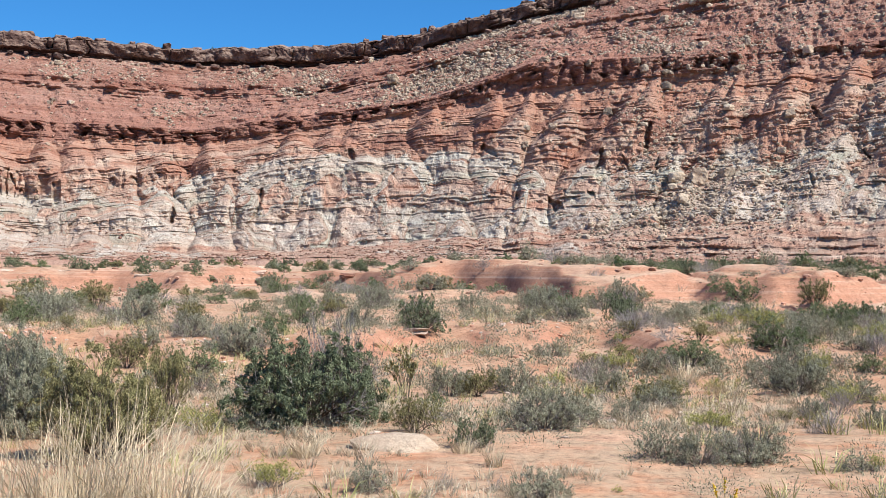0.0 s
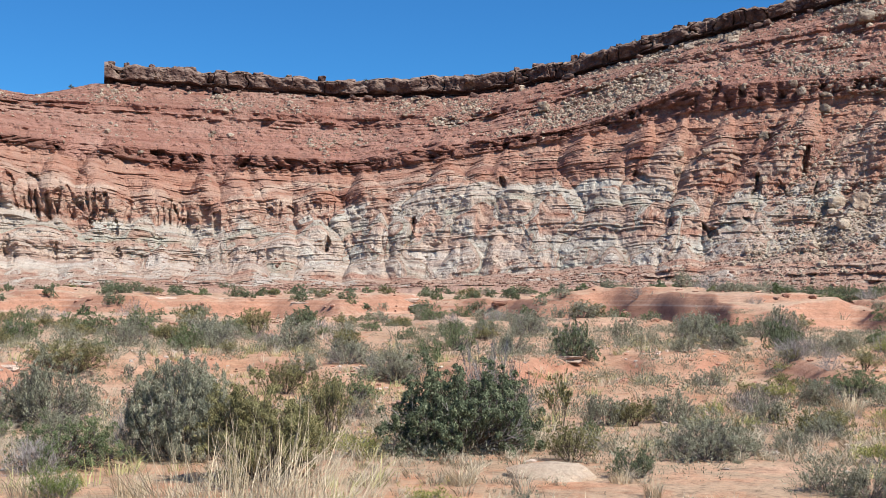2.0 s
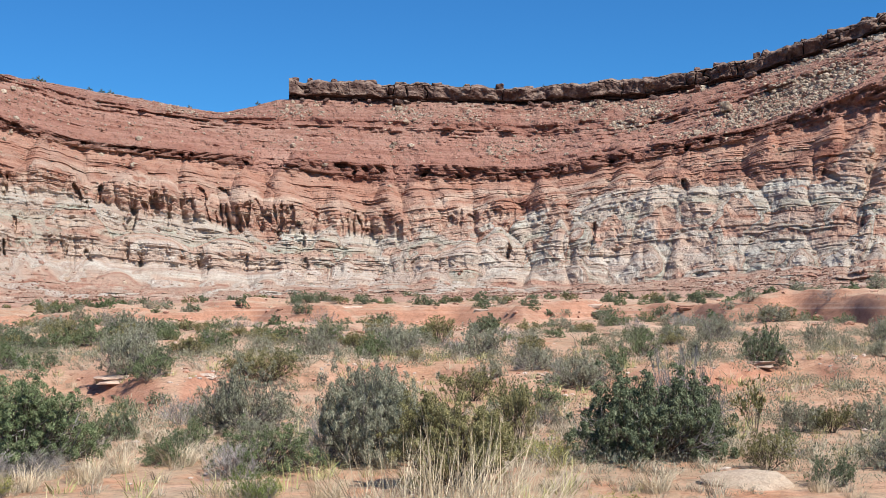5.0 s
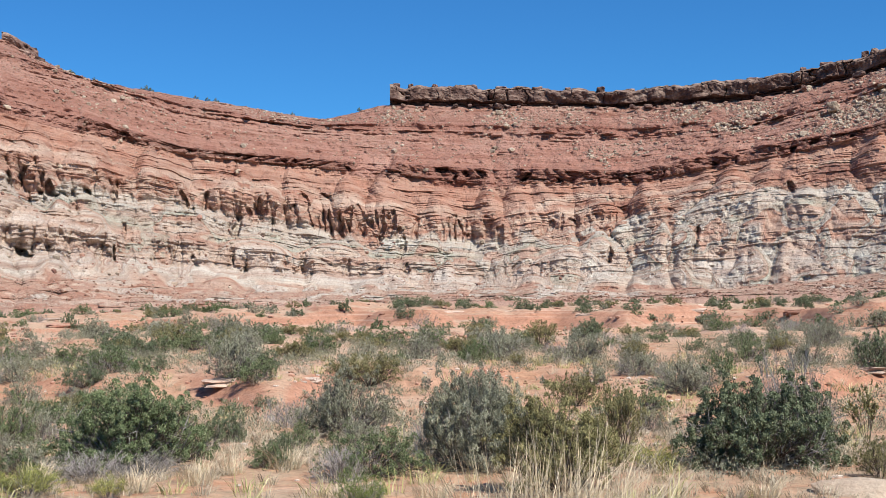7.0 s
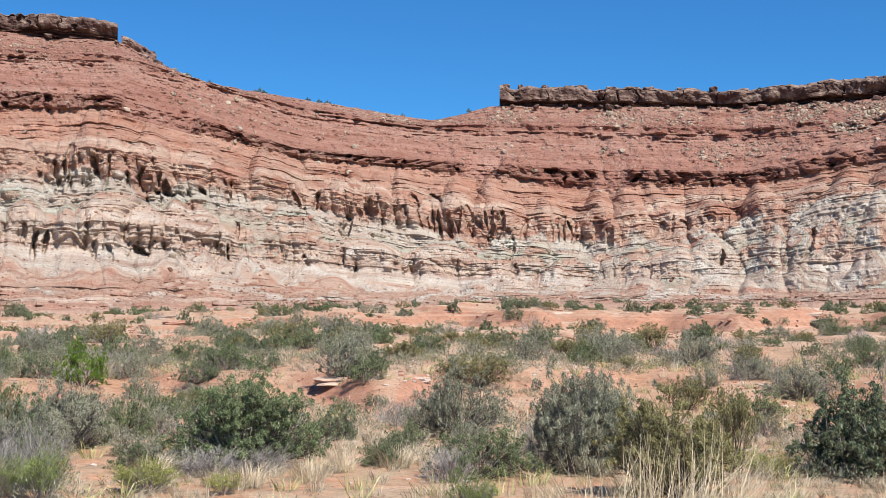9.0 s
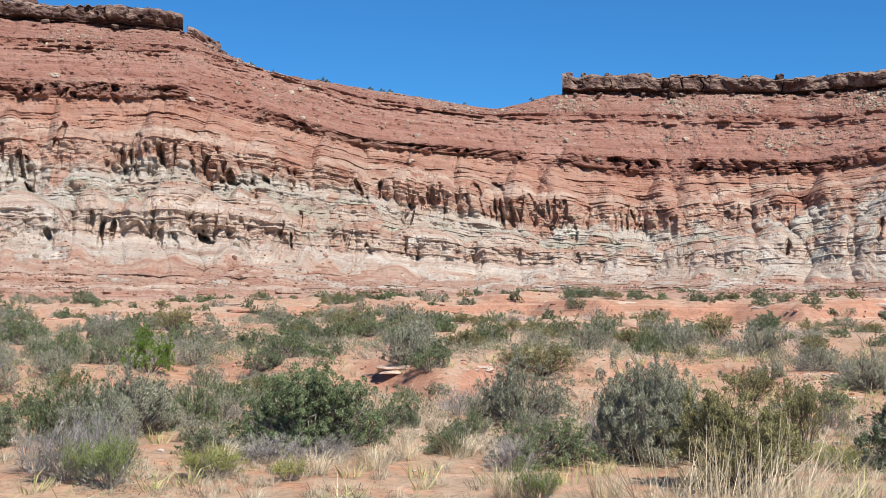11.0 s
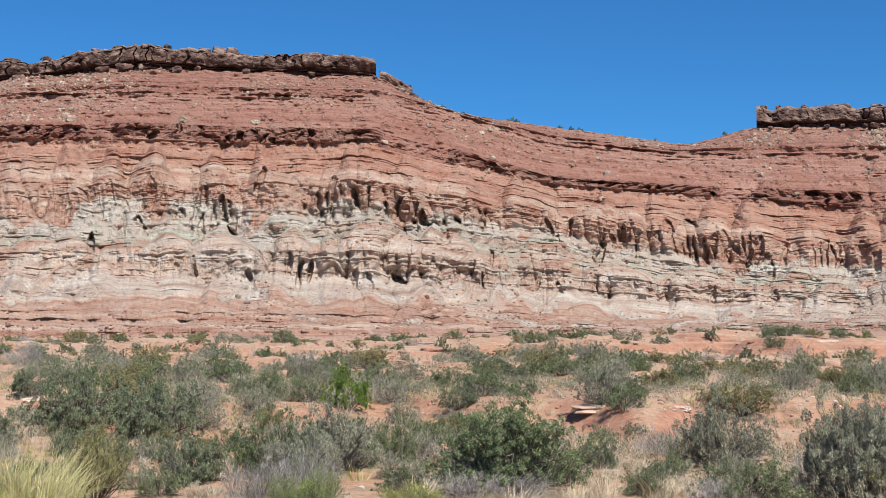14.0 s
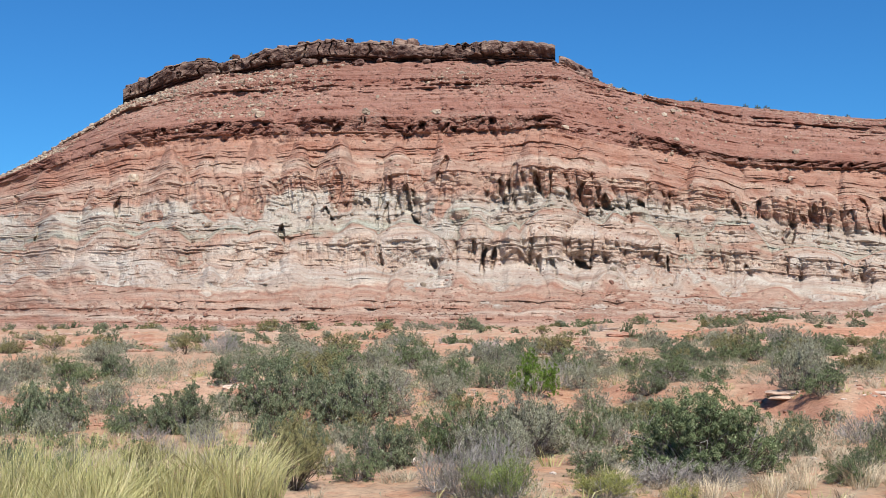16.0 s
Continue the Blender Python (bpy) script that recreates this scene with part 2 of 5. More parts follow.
def leaf_material(name, a, c, dry, rough=0.75):
    m, nt, b = material(name, rough)
    geo = nt.nodes.new("ShaderNodeNewGeometry")
    oi = nt.nodes.new("ShaderNodeObjectInfo")
    tone = math_node(nt, "ADD", math_node(nt, "MULTIPLY", geo.outputs["Random Per Island"], 0.8), math_node(nt, "MULTIPLY", oi.outputs["Random"], 0.2))
    col = ramp(nt, tone, [(0.0, a), (0.25, tuple(0.5 * (p + q) for p, q in zip(a, c))), (0.65, c), (0.88, dry), (1.0, c)])
    col = mix(nt, 1.0, col, ramp(nt, noise_node(nt, 4.0, 3, 0.6, position(nt)), [(0.3, 0.75), (0.7, 1.2)]), "MULTIPLY")
    nt.links.new(col, b.inputs["Base Color"])
    tr = nt.nodes.new("ShaderNodeBsdfTranslucent")
    nt.links.new(mix(nt, 1.0, col, (1.5, 1.5, 1.2), "MULTIPLY"), tr.inputs["Color"])
    sh = nd(nt, "ShaderNodeMixShader", Fac=0.06)
    nt.links.new(b.outputs[0], sh.inputs[1])
    nt.links.new(tr.outputs[0], sh.inputs[2])
    nt.links.new(sh.outputs[0], nt.nodes["Material Output"].inputs["Surface"])
    return m


def bark_material(name, a, c):
    m, nt, b = material(name, 0.9)
    geo = nt.nodes.new("ShaderNodeNewGeometry")
    col = ramp(nt, geo.outputs["Random Per Island"], [(0.0, a), (1.0, c)])
    col = mix(nt, 1.0, col, ramp(nt, noise_node(nt, 30.0, 4, 0.6, position(nt)), [(0.3, 0.7), (0.7, 1.2)]), "MULTIPLY")
    nt.links.new(col, b.inputs["Base Color"])
    return m


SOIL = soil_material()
CLIFF = cliff_material()
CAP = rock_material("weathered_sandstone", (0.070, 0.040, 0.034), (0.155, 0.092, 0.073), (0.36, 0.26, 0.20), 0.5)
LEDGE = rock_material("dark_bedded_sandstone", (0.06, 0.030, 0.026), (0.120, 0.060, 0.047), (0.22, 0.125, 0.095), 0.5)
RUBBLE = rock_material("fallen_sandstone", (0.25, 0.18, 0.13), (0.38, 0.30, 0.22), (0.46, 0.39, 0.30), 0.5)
SCREE = rock_material("fallen_red_shale", (0.22, 0.11, 0.08), (0.30, 0.17, 0.125), (0.40, 0.27, 0.20), 0.6)
REDSTONE = rock_material("red_sandstone", (0.33, 0.15, 0.10), (0.43, 0.22, 0.15), (0.52, 0.35, 0.26), 0.9)
PALESTONE = rock_material("pale_gypsum_stone", (0.46, 0.34, 0.26), (0.56, 0.45, 0.37), (0.66, 0.58, 0.50), 1.2)
FLATROCK = rock_material("worn_tan_rock", (0.30, 0.22, 0.155), (0.37, 0.285, 0.21), (0.42, 0.335, 0.25), 2.5)
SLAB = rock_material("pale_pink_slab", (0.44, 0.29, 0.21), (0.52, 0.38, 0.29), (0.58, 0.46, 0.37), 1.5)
BARK = bark_material("grey_bark", (0.13, 0.112, 0.102), (0.35, 0.32, 0.30))
# barks of the inner stems, darkened to put the shrubs' inner shade into the colour
GREYBARK = bark_material("grey_brown_bark", (0.07, 0.058, 0.05), (0.20, 0.175, 0.155))
DARKBARK = bark_material("dark_bark", (0.05, 0.038, 0.03), (0.12, 0.09, 0.07))
DEADWOOD = bark_material("bleached_twigs", (0.22, 0.19, 0.18), (0.42, 0.38, 0.36))
L_DENSE = leaf_material("dark_green_leaf", (0.036, 0.047, 0.023), (0.165, 0.195, 0.108), (0.28, 0.30, 0.19))
L_GREEN = leaf_material("green_leaf", (0.036, 0.053, 0.021), (0.165, 0.208, 0.094), (0.28, 0.30, 0.17))
L_SAGE = leaf_material("grey_green_leaf", (0.085, 0.090, 0.058), (0.295, 0.297, 0.203), (0.43, 0.41, 0.305))
L_OLIVE = leaf_material("olive_leaf", (0.055, 0.053, 0.024), (0.235, 0.218, 0.095), (0.37, 0.325, 0.15))
L_YELLOW = leaf_material("yellow_green_leaf", (0.192, 0.216, 0.060), (0.336, 0.336, 0.108), (0.480, 0.432, 0.168))
L_BRIGHT = leaf_material("bright_green_stem", (0.075, 0.11, 0.028), (0.205, 0.265, 0.075), (0.32, 0.345, 0.13))
L_JUNIPER = leaf_material("juniper_leaf", (0.055, 0.105, 0.012), (0.125, 0.205, 0.028), (0.20, 0.28, 0.06))
STRAW = leaf_material("straw", (0.42, 0.34, 0.22), (0.58, 0.48, 0.33), (0.67, 0.57, 0.42), 0.7)
DRYGRASS = leaf_material("dry_grass", (0.30, 0.25, 0.17), (0.48, 0.41, 0.30), (0.56, 0.49, 0.38), 0.8)
GREENGRASS = leaf_material("green_yellow_grass", (0.230, 0.241, 0.081), (0.460, 0.425, 0.196), (0.598, 0.529, 0.310), 0.7)
FLOWER = leaf_material("yellow_petal", (0.70, 0.48, 0.03), (0.78, 0.55, 0.05), (0.80, 0.60, 0.10))


# ---- mesh helpers ----
def mesh_from(name, verts, faces, mat, smooth=False):
    """A mesh from arrays: verts (n, 3), faces (m, 3 or 4)."""
    me = bpy.data.meshes.new(name)
    verts, faces = np.asarray(verts, np.float32), np.asarray(faces, np.int32)
    k = faces.shape[1]
    me.vertices.add(len(verts))
    me.vertices.foreach_set("co", verts.ravel())
    me.loops.add(faces.size)
    me.loops.foreach_set("vertex_index", faces.ravel())
    me.polygons.add(len(faces))
    me.polygons.foreach_set("loop_start", np.arange(0, faces.size, k, dtype=np.int32))
    me.update(calc_edges=True)
    me.polygons.foreach_set("use_smooth", np.full(len(faces), smooth, dtype=bool))
    me.materials.append(mat)
    return me


def grid_faces(rows, cols):
    i = np.arange(rows * cols).reshape(rows, cols)
    return np.stack([i[:-1, :-1], i[:-1, 1:], i[1:, 1:], i[1:, :-1]], -1).reshape(-1, 4)


def part(name, me, parent, label=""):
    ob = new(name, me)
    ob.parent = parent
    return tagged(ob, label) if label else ob


# ---- ground ----
def build_ground():
    az = np.concatenate([np.arange(-70, 26, 0.2), np.arange(26, 290.1, 6.0)])
    r = np.concatenate([[0.0, 0.8, 1.6, 2.4, 3.2], np.exp(np.arange(math.log(4.0), math.log(44.0), 0.0165)), np.arange(44.5, 86, 0.4), np.exp(np.arange(math.log(86.5), math.log(260.0), 0.022)), [400, 800, 1600, 3200, 4500]])
    A, R = np.meshgrid(az, r)
    X, Y = R * np.sin(np.radians(A)), R * np.cos(np.radians(A))
    Z = np.where(R < 300, ground_z(X, Y), 1.6)
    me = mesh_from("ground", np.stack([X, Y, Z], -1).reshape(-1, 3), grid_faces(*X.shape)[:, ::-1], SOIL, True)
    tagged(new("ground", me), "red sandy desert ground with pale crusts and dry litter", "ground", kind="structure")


build_ground()

# ---- cliff ----
# Bearings, and along them the distance of the dark ledge and the height of each bed's outcrop.
AZ = [-72, -64, -61, -58.5, -55, -50, -44, -39, -35.5, -31, -25, -24, -22.2, -18, -11, -6, -1, 4, 12, 20, 34, 46]
LEDGE_R = [235.0, 214.0, 195.0, 186.0, 181.0, 178.0, 178.0, 179.0, 185.0, 196.0, 203.0, 203.6, 204.6, 207.0, 206.0, 201.0, 195.0, 187.0, 180.0, 175.0, 174.0, 195.0]
FOOT_Z = [0.8, 0.9, 1.0, 1.0, 1.0, 1.0, 1.2, 1.2, 1.4, 1.7, 2.0, 2.0, 2.1, 2.2, 2.0, 2.6, 2.5, 2.2, 1.9, 1.6, 1.6, 1.6]
WHITE_Z = [6.3, 7.3, 6.7, 6.4, 6.2, 6.0, 5.8, 5.5, 5.3, 4.7, 4.0, 4.0, 4.1, 4.2, 3.7, 4.1, 5.3, 6.1, 7.3, 7.3, 7.3, 6.8]
PINK_Z = [15.0, 17.1, 16.2, 15.9, 15.9, 15.8, 16.6, 16.9, 16.2, 15.5, 12.2, 12.0, 11.5, 10.5, 14.4, 16.9, 17.1, 15.9, 15.6, 17.2, 17.1, 16.2]
LOW_Z = [20.3, 23.3, 25.1, 26.9, 27.7, 27.9, 27.9, 28.6, 26.7, 24.7, 23.6, 23.3, 22.7, 21.4, 21.1, 23.3, 25.6, 27.8, 28.7, 30.1, 29.9, 28.4]
TOP_Z = [21.2, 24.4, 27.4, 29.2, 30.0, 30.7, 30.7, 30.7, 29.1, 26.1, 25.4, 25.2, 25.0, 24.3, 23.4, 25.9, 27.2, 32.0, 31.6, 31.8, 31.7, 30.0]
UPPER_Z = [22.4, 26.0, 30.4, 34.3, 36.7, 37.4, 38.0, 38.1, 36.7, 34.1, 32.4, 32.4, 32.3, 32.2, 31.0, 31.0, 34.5, 38.3, 40.9, 43.2, 43.0, 40.5]
RIM_Z = [23.6, 25.4, 31.4, 37.3, 41.0, 43.3, 43.5, 43.2, 38.5, 37.9, 35.4, 36.4, 38.3, 38.4, 37.3, 36.9, 39.1, 43.1, 47.9, 49.9, 49.7, 46.5]


def along(az, values):
    """Values at the bearings AZ, carried smoothly between them."""
    fine = np.arange(AZ[0], AZ[-1] + 0.01, 0.1)
    v = np.interp(fine, AZ, values)
    k = np.hanning(15)
    v = np.convolve(np.pad(v, 7, mode="edge"), k / k.sum(), mode="valid")
    return np.interp(az, fine, v)


def level_tables(az):
    led = along(az, LEDGE_R)
    z = np.stack([along(az, t) for t in (FOOT_Z, WHITE_Z, PINK_Z, LOW_Z, TOP_Z, UPPER_Z, RIM_Z)])
    r = np.stack([led - 42, led - 29, led - 15, led - 1.5, led, led + 13, led + 24])
    for i, shift in ((0, 6.0), (1, 7.0), (2, 5.0)):
        z[i] = EYE + (z[i] - EYE) * r[i] / (r[i] + shift)
    return r, z


# How far each band has stepped back by each part of its height where it stands in tiers: cliffs where the steps are small.
STEPS = [
    ([0, 0.40, 0.65, 1], [0, 0.55, 0.62, 1]),
    ([0, 0.28, 0.60, 0.80, 1], [0, 0.52, 0.62, 0.90, 1]),
    ([0, 0.05, 0.42, 0.60, 1], [0, 0.14, 0.24, 0.54, 1]),
    ([0, 1], [0, 1]),
    ([0, 0.5, 0.9, 1], [0, 0.62, 0.98, 1]),
    ([0, 0.22, 0.5, 1], [0, 0.05, 0.45, 1]),
]
# top bed, spacing, spread of the tops, share, length in beds, how far they stand out, breadth, seed, rise of the pale beds
SPURS = [
    (3.02, 6.6, 0.20, 0.97, 1.2, 3.9, 0.50, 51, 0.0), (2.55, 8.5, 0.4, 0.7, 1.1, 3.0, 0.50, 55, 0.0), (2.10, 8.5, 0.4, 0.6, 0.6, 2.8, 1.0, 52, 0.25),
    (1.75, 7.0, 0.5, 0.6, 0.9, 2.2, 0.5, 56, 0.10), (1.36, 7.0, 0.3, 0.8, 0.55, 2.4, 1.0, 53, 0.12), (0.85, 8.0, 0.4, 0.6, 0.7, 0.6, 0.8, 54, 0.0),
]
# bearing and top of the broad pale mounds below the fluted walls
MOUNDS = [(-39.0, 2.16), (-35.4, 1.98), (-31.0, 2.08), (-28.0, 1.98), (-24.4, 2.04), (-13.8, 1.84), (-42.6, 1.9), (-46.0, 1.95), (-52.5, 1.9), (-57.0, 1.95)]
SETBACK = [13.0, 14.0, 13.5, 1.5, 13.0, 11.0]


def folds(x, y, seed):
    """Rounded spurs of uneven breadth with sharp gullies between them, 0 in the gullies and 1 on the crests."""
    x = np.asarray(x, float) + 0.50 * vnoise(np.asarray(x) * 0.55, np.asarray(y) * 0.9, seed=seed) + 0.20 * vnoise(np.asarray(x) * 1.7, np.asarray(y) * 2.4, seed=seed + 2)
    tall = 0.72 + 0.28 * vnoise(np.floor(x) * 1.7, np.asarray(y) * 0.6, seed=seed + 1)
    return np.abs(np.sin(np.pi * x)) ** 0.75 * tall


def bedding(u, k, counts, seed, power):
    """Beds of uneven thickness in each band: their number, the height within them, their share of the band."""
    number, within, share = np.zeros_like(u), np.zeros_like(u), np.ones_like(u)
    for band, count in enumerate(counts):
        cuts = np.cumsum(0.35 + 1.9 * hash3(np.arange(count), np.full(count, band), np.zeros(count), seed) ** power)
        cuts = np.concatenate([[0], cuts / cuts[-1]])
        rows = np.where(k == band)[0]
        which = np.searchsorted(cuts, u[rows], side="right") - 1
        number[rows], share[rows] = which + band * 40, cuts[which + 1] - cuts[which]
        within[rows] = (u[rows] - cuts[which]) / share[rows]
    return number, within, share


def cliff_surface(az, bed):
    """Distance, height and outcropping bed of the cliff's face at bearings and beds (0 to 6): arrays of bed by bearing."""
    rt, zt = level_tables(az)
    k = np.minimum(np.floor(bed).astype(int), 5)
    u = bed - k
    back = np.array([np.interp(uu, *STEPS[kk]) for uu, kk in zip(u, k)])[:, None]
    u = u[:, None]
    # fluted walls in two tiers round the saddle, even slopes to both sides
    tiers = np.interp(az, [-64, -54, -48, -43, -26, -21, -12, -4], [0.15, 0.22, 0.45, 1.0, 1.0, 0.6, 0.35, 0.1])[None]
    share = np.where(((k == 1) | (k == 2))[:, None], tiers, 0.6)
    back = back * share + u * (1 - share)
    A, V = np.meshgrid(az, bed)
    T = np.broadcast_to(tiers, V.shape)
    s = np.radians(A) * 200.0
    Z = zt[k, :] * (1 - u) + zt[k + 1, :] * u
    R = rt[k, :] * (1 - back) + rt[k + 1, :] * back
    # spurs and gullies
    lean = s + 2.0 * vnoise(s / 30.0, V * 0.7, seed=25) + 0.8 * vnoise(s / 8.0, V * 1.5, seed=26) + 0.3 * vnoise(s / 2.5, V * 6.0, seed=36)
    lean = lean - np.clip(V - 0.4, 0, 2.5) * np.interp(A, [-14, -6, 2, 12], [0.0, 1.2, 3.0, 4.2])
    region = np.interp(A, [-70, -58, -50, -44, -30, -24, -12, -6, 4, 12, 30], [0.45, 0.55, 0.7, 0.8, 0.8, 0.9, 0.85, 0.8, 0.75, 0.6, 0.6])
    buttress = folds(lean / 25.0, V * 0.12, 26)
    spur = folds(lean / 7.8, V * 1.3, 27)
    flute = folds(lean / 2.4, V * 1.1 + 7.1, 28)
    a0 = np.interp(V, [0, 1.0, 2.0, 3.0, 4, 6], [0.8, 1.8, 2.2, 1.8, 1.2, 0.6])
    a1 = np.interp(V, [0, 0.6, 1.0, 1.6, 2.2, 2.7, 2.95, 3.5, 4, 6], [0.2, 0.3, 0.5, 0.8, 0.9, 0.8, 0.6, 0.6, 0.5, 0.3])
    high = V + 0.14 * vnoise(s / 5.0, 1.5, seed=41) + 0.10 * vnoise(s / 1.3, 2.5, seed=42)
    wall = np.interp(high, [1.15, 1.3, 1.6, 1.7, 1.98, 2.05, 2.40, 2.5], [0, 1, 1, 0, 0, 1, 1, 0])
    ledge = np.interp(V, [2.95, 3.05, 3.95, 4.02], [0, 1, 1, 0])
    R = R - region * (a0 * (buttress - 0.5) + a1 * (spur - 0.6)) - (0.15 + 0.9 * T * wall + 0.8 * ledge) * (flute - 0.5)
    gully = np.clip(1 - 1.9 * spur, 0, 1) ** 2
    R = R + 0.7 * gully * region * step(-0.1, 0.35, vnoise(s / 6.0, V * 1.4, seed=48)) * np.interp(V, [0.7, 1.2, 2.5, 2.9, 3.0, 3.9, 4.2], [0, 1, 1, 0.6, 0.8, 0.5, 0.1])
    # the beds rise over the spurs
    Z = Z + np.interp(V, [0, 0.3, 0.8, 2.6, 3.0], [0, 0.4, 0.8, 0.8, 0]) * 0.55 * (spur - 0.6)
    # the dark ledge is buried in places, and weak below the saddle
    weak = np.interp(A, [-41, -38.2, -28, -25, -24, 30], [0, 0.75, 0.65, 0.25, 0, 0])
    buried = step(0.05, 0.5, vnoise(s / 10.0, 4.0, seed=30) + 0.35 * vnoise(s / 3.0, V, seed=31) + 0.95 * weak - 0.40)
    R = R + buried * np.interp(V, [2.95, 3.9, 4.6], [0, 2.0, 0])
    # triangular spurs of soft shale: narrow at the top, broad below, with sharp gullies between them
    cover, shift, bulge = np.zeros_like(R), np.zeros_like(R), np.zeros_like(R)
    for top, every, spread, chance, reach, proud, broad, seed, pale in SPURS + [(0, 0, 0.04, 1.0, 0.62, 3.4, 1.7, 59, 0.32)]:
        for c in range(int(330 / every) if every else len(MOUNDS)):
            rnd = hash3(np.arange(8), np.full(8, c), np.zeros(8), seed)
            s0 = -245 + (c + rnd[0]) * every if every else radians(MOUNDS[c][0]) * 200.0
            cols = np.where(np.abs(s[0] - s0) < 20)[0]
            if len(cols) == 0 or rnd[3] > chance:
                continue
            cols = slice(cols[0], cols[-1] + 1)
            v0, long = (top if every else MOUNDS[c][1]) + spread * (rnd[1] - 0.5), reach * (0.7 + 0.6 * rnd[6])
            rows = slice(int(np.searchsorted(bed, v0 - long)), int(np.searchsorted(bed, v0)))
            h = (v0 - V[rows, cols]) + 0.05 * vnoise(s[rows, cols] / 2.2, V[rows, cols] * 4.0, seed=seed + 3)
            slant = np.interp(s0, [-45, -20, 10, 40], [0.0, 1.5, 4.0, 5.0]) + 2.5 * (rnd[7] - 0.5)
            ds = s[rows, cols] - s0 + slant * h + 0.5 * vnoise(s[rows, cols] / 3.0, V[rows, cols] * 3.0, seed=seed + 4)
            half = 0.4 + 10.0 * np.clip(h, 0, None) * broad * (0.7 + 0.7 * np.where(ds < 0, rnd[2], rnd[4]))
            flank = np.clip(1 - np.abs(ds) / half, 0, 1)
            crest = np.interp(h / long, [0, 0.12, 0.42, 1.0], [0, 0.55, 1.0, 0.0])
            out = 0.8 * proud * (0.6 + 0.6 * rnd[5]) * crest * np.sin(0.5 * np.pi * flank) ** 0.9
            bulge[rows, cols] = np.maximum(bulge[rows, cols], out)
            own = step(0.4, 1.6, out) * (1.0 if pale else 0.3)
            cover[rows, cols] = np.maximum(cover[rows, cols], own)
            shift[rows, cols] = np.maximum(shift[rows, cols], own * pale * np.clip(T[rows, cols] + 0.3, 0, 1) * step(0, 0.35, h / long) * (1 - step(0.6, 1.0, h / long)))
    R = R - bulge
    Z = Z + 0.10 * bulge * step(0.6, 1.2, V) * (1 - step(2.8, 3.0, V))
    # upright hollows of uneven height between rounded columns in the walls, singly and in groups
    sway = s + 0.6 * vnoise(s / 5.0, V * 2.5, seed=43) + 0.25 * vnoise(s / 1.5, V * 6.0, seed=44)
    groups = step(-0.15, 0.15, vnoise(s / 9.0, 0.5, seed=46))
    hollow = fbm(lean / 4.0, V * 3.0, seed=45, octaves=4)
    open_face = 1 - 0.85 * cover
    clefts = np.zeros_like(R)
    for wide, middle, wander, chance, seed, where in ((1.3, 2.22, 0.24, 0.85, 71, 1.2 * T * groups), (1.7, 2.10, 0.40, 0.5, 76, 1.1 * T), (1.9, 1.46, 0.40, 0.55, 72, 0.9 * T * (1 - 0.5 * groups)), (3.6, 2.1, 1.1, 0.30, 73, 1.0), (4.7, 1.7, 0.8, 0.25, 74, 1.0), (1.9, 3.45, 0.6, 0.55, 75, 0.8 * (1 - buried))):
        x = sway / wide + 0.35 * vnoise(s / (wide * 1.7), 0.5, seed=seed)
        cell = np.round(x)
        rnd = [hash3(cell, cell * 0 + i, cell * 0, seed) for i in range(4)]
        tall = (0.08 + 0.15 * rnd[1]) * (1.6 if middle > 3 else 1.0)
        up = (V + 0.05 * vnoise(s / 0.7, V * 3.0, seed=seed + 6) - middle - wander * (rnd[2] - 0.5)) / tall
        across = np.abs(x - cell - 0.5 * (rnd[1] - 0.5) * up) * wide + 0.42 * fbm(s / 1.1, V * 9.0, seed=seed + 5, octaves=3)
        room = (0.20 + 0.42 * rnd[3]) * np.sqrt(np.clip(1 - up * up, 0, 1))
        clefts = np.maximum(clefts, (rnd[0] < chance) * where * (1.0 + 1.2 * rnd[3]) * step(0.15, -0.15, across - room) * step(1.0, 0.75, np.abs(up)))
    R = R + open_face * clefts + T * wall * open_face * 0.9 * step(0.18, 0.36, hollow)
    R = R + ledge * (1 - 0.8 * buried) * (1.0 * step(0.18, 0.36, hollow) - 1.0)
    # beds: soft treads, hard risers with a lip, and thin beds within them
    uw = np.clip(u + (0.02 * vnoise(s / 17.0, V * 2.5, seed=21) + 0.008 * vnoise(s / 3.0, V * 5.0, seed=20)) * np.sin(np.pi * u), 0, 0.99999)
    number, f, thick = bedding(uw, k, (7, 13, 14, 2, 9, 7), 8, 1.8)
    hard = hash3(number, number * 0, number * 0, 5)
    tread = 0.35 + 0.3 * hash3(number, number * 0 + 2, number * 0, 7)
    kept = np.clip(0.36 + 1.5 * fbm(s / 6.0, number * 2.7, seed=22, octaves=3) + 0.5 * vnoise(s / 1.6, number * 5.3, seed=24), 0, 1.2)
    steepness = np.interp(V, [0, 0.3, 0.6, 0.75, 1.25, 1.4, 2.0, 2.9, 3.0, 3.9, 4.05, 4.85, 4.95, 5.2, 5.3, 6], [0.6, 1, 0.9, 0.5, 0.5, 0.85, 0.95, 0.75, 0.6, 0.6, 0.65, 0.65, 1.2, 1.2, 0.65, 0.65])
    strength = (0.3 + 0.9 * hard) * kept * steepness * (1 - 0.45 * cover)
    stair = np.where(f < tread, 0.95 * f / tread, 0.95 + 0.05 * (f - tread) / (1 - tread))
    depth = thick * np.array(SETBACK)[k][:, None]
    R = R + (stair - f) * np.minimum(depth, 2.4) * strength * 0.55
    edge = step(tread, tread + 0.10, f) * (1 - 0.5 * step(0.9, 1.0, f))
    joint = np.floor(s / 0.8 + 9.0 * hash3(number, number * 0 + 3, number * 0, 9) + 0.8 * vnoise(s / 1.5, number * 1.7, seed=39))
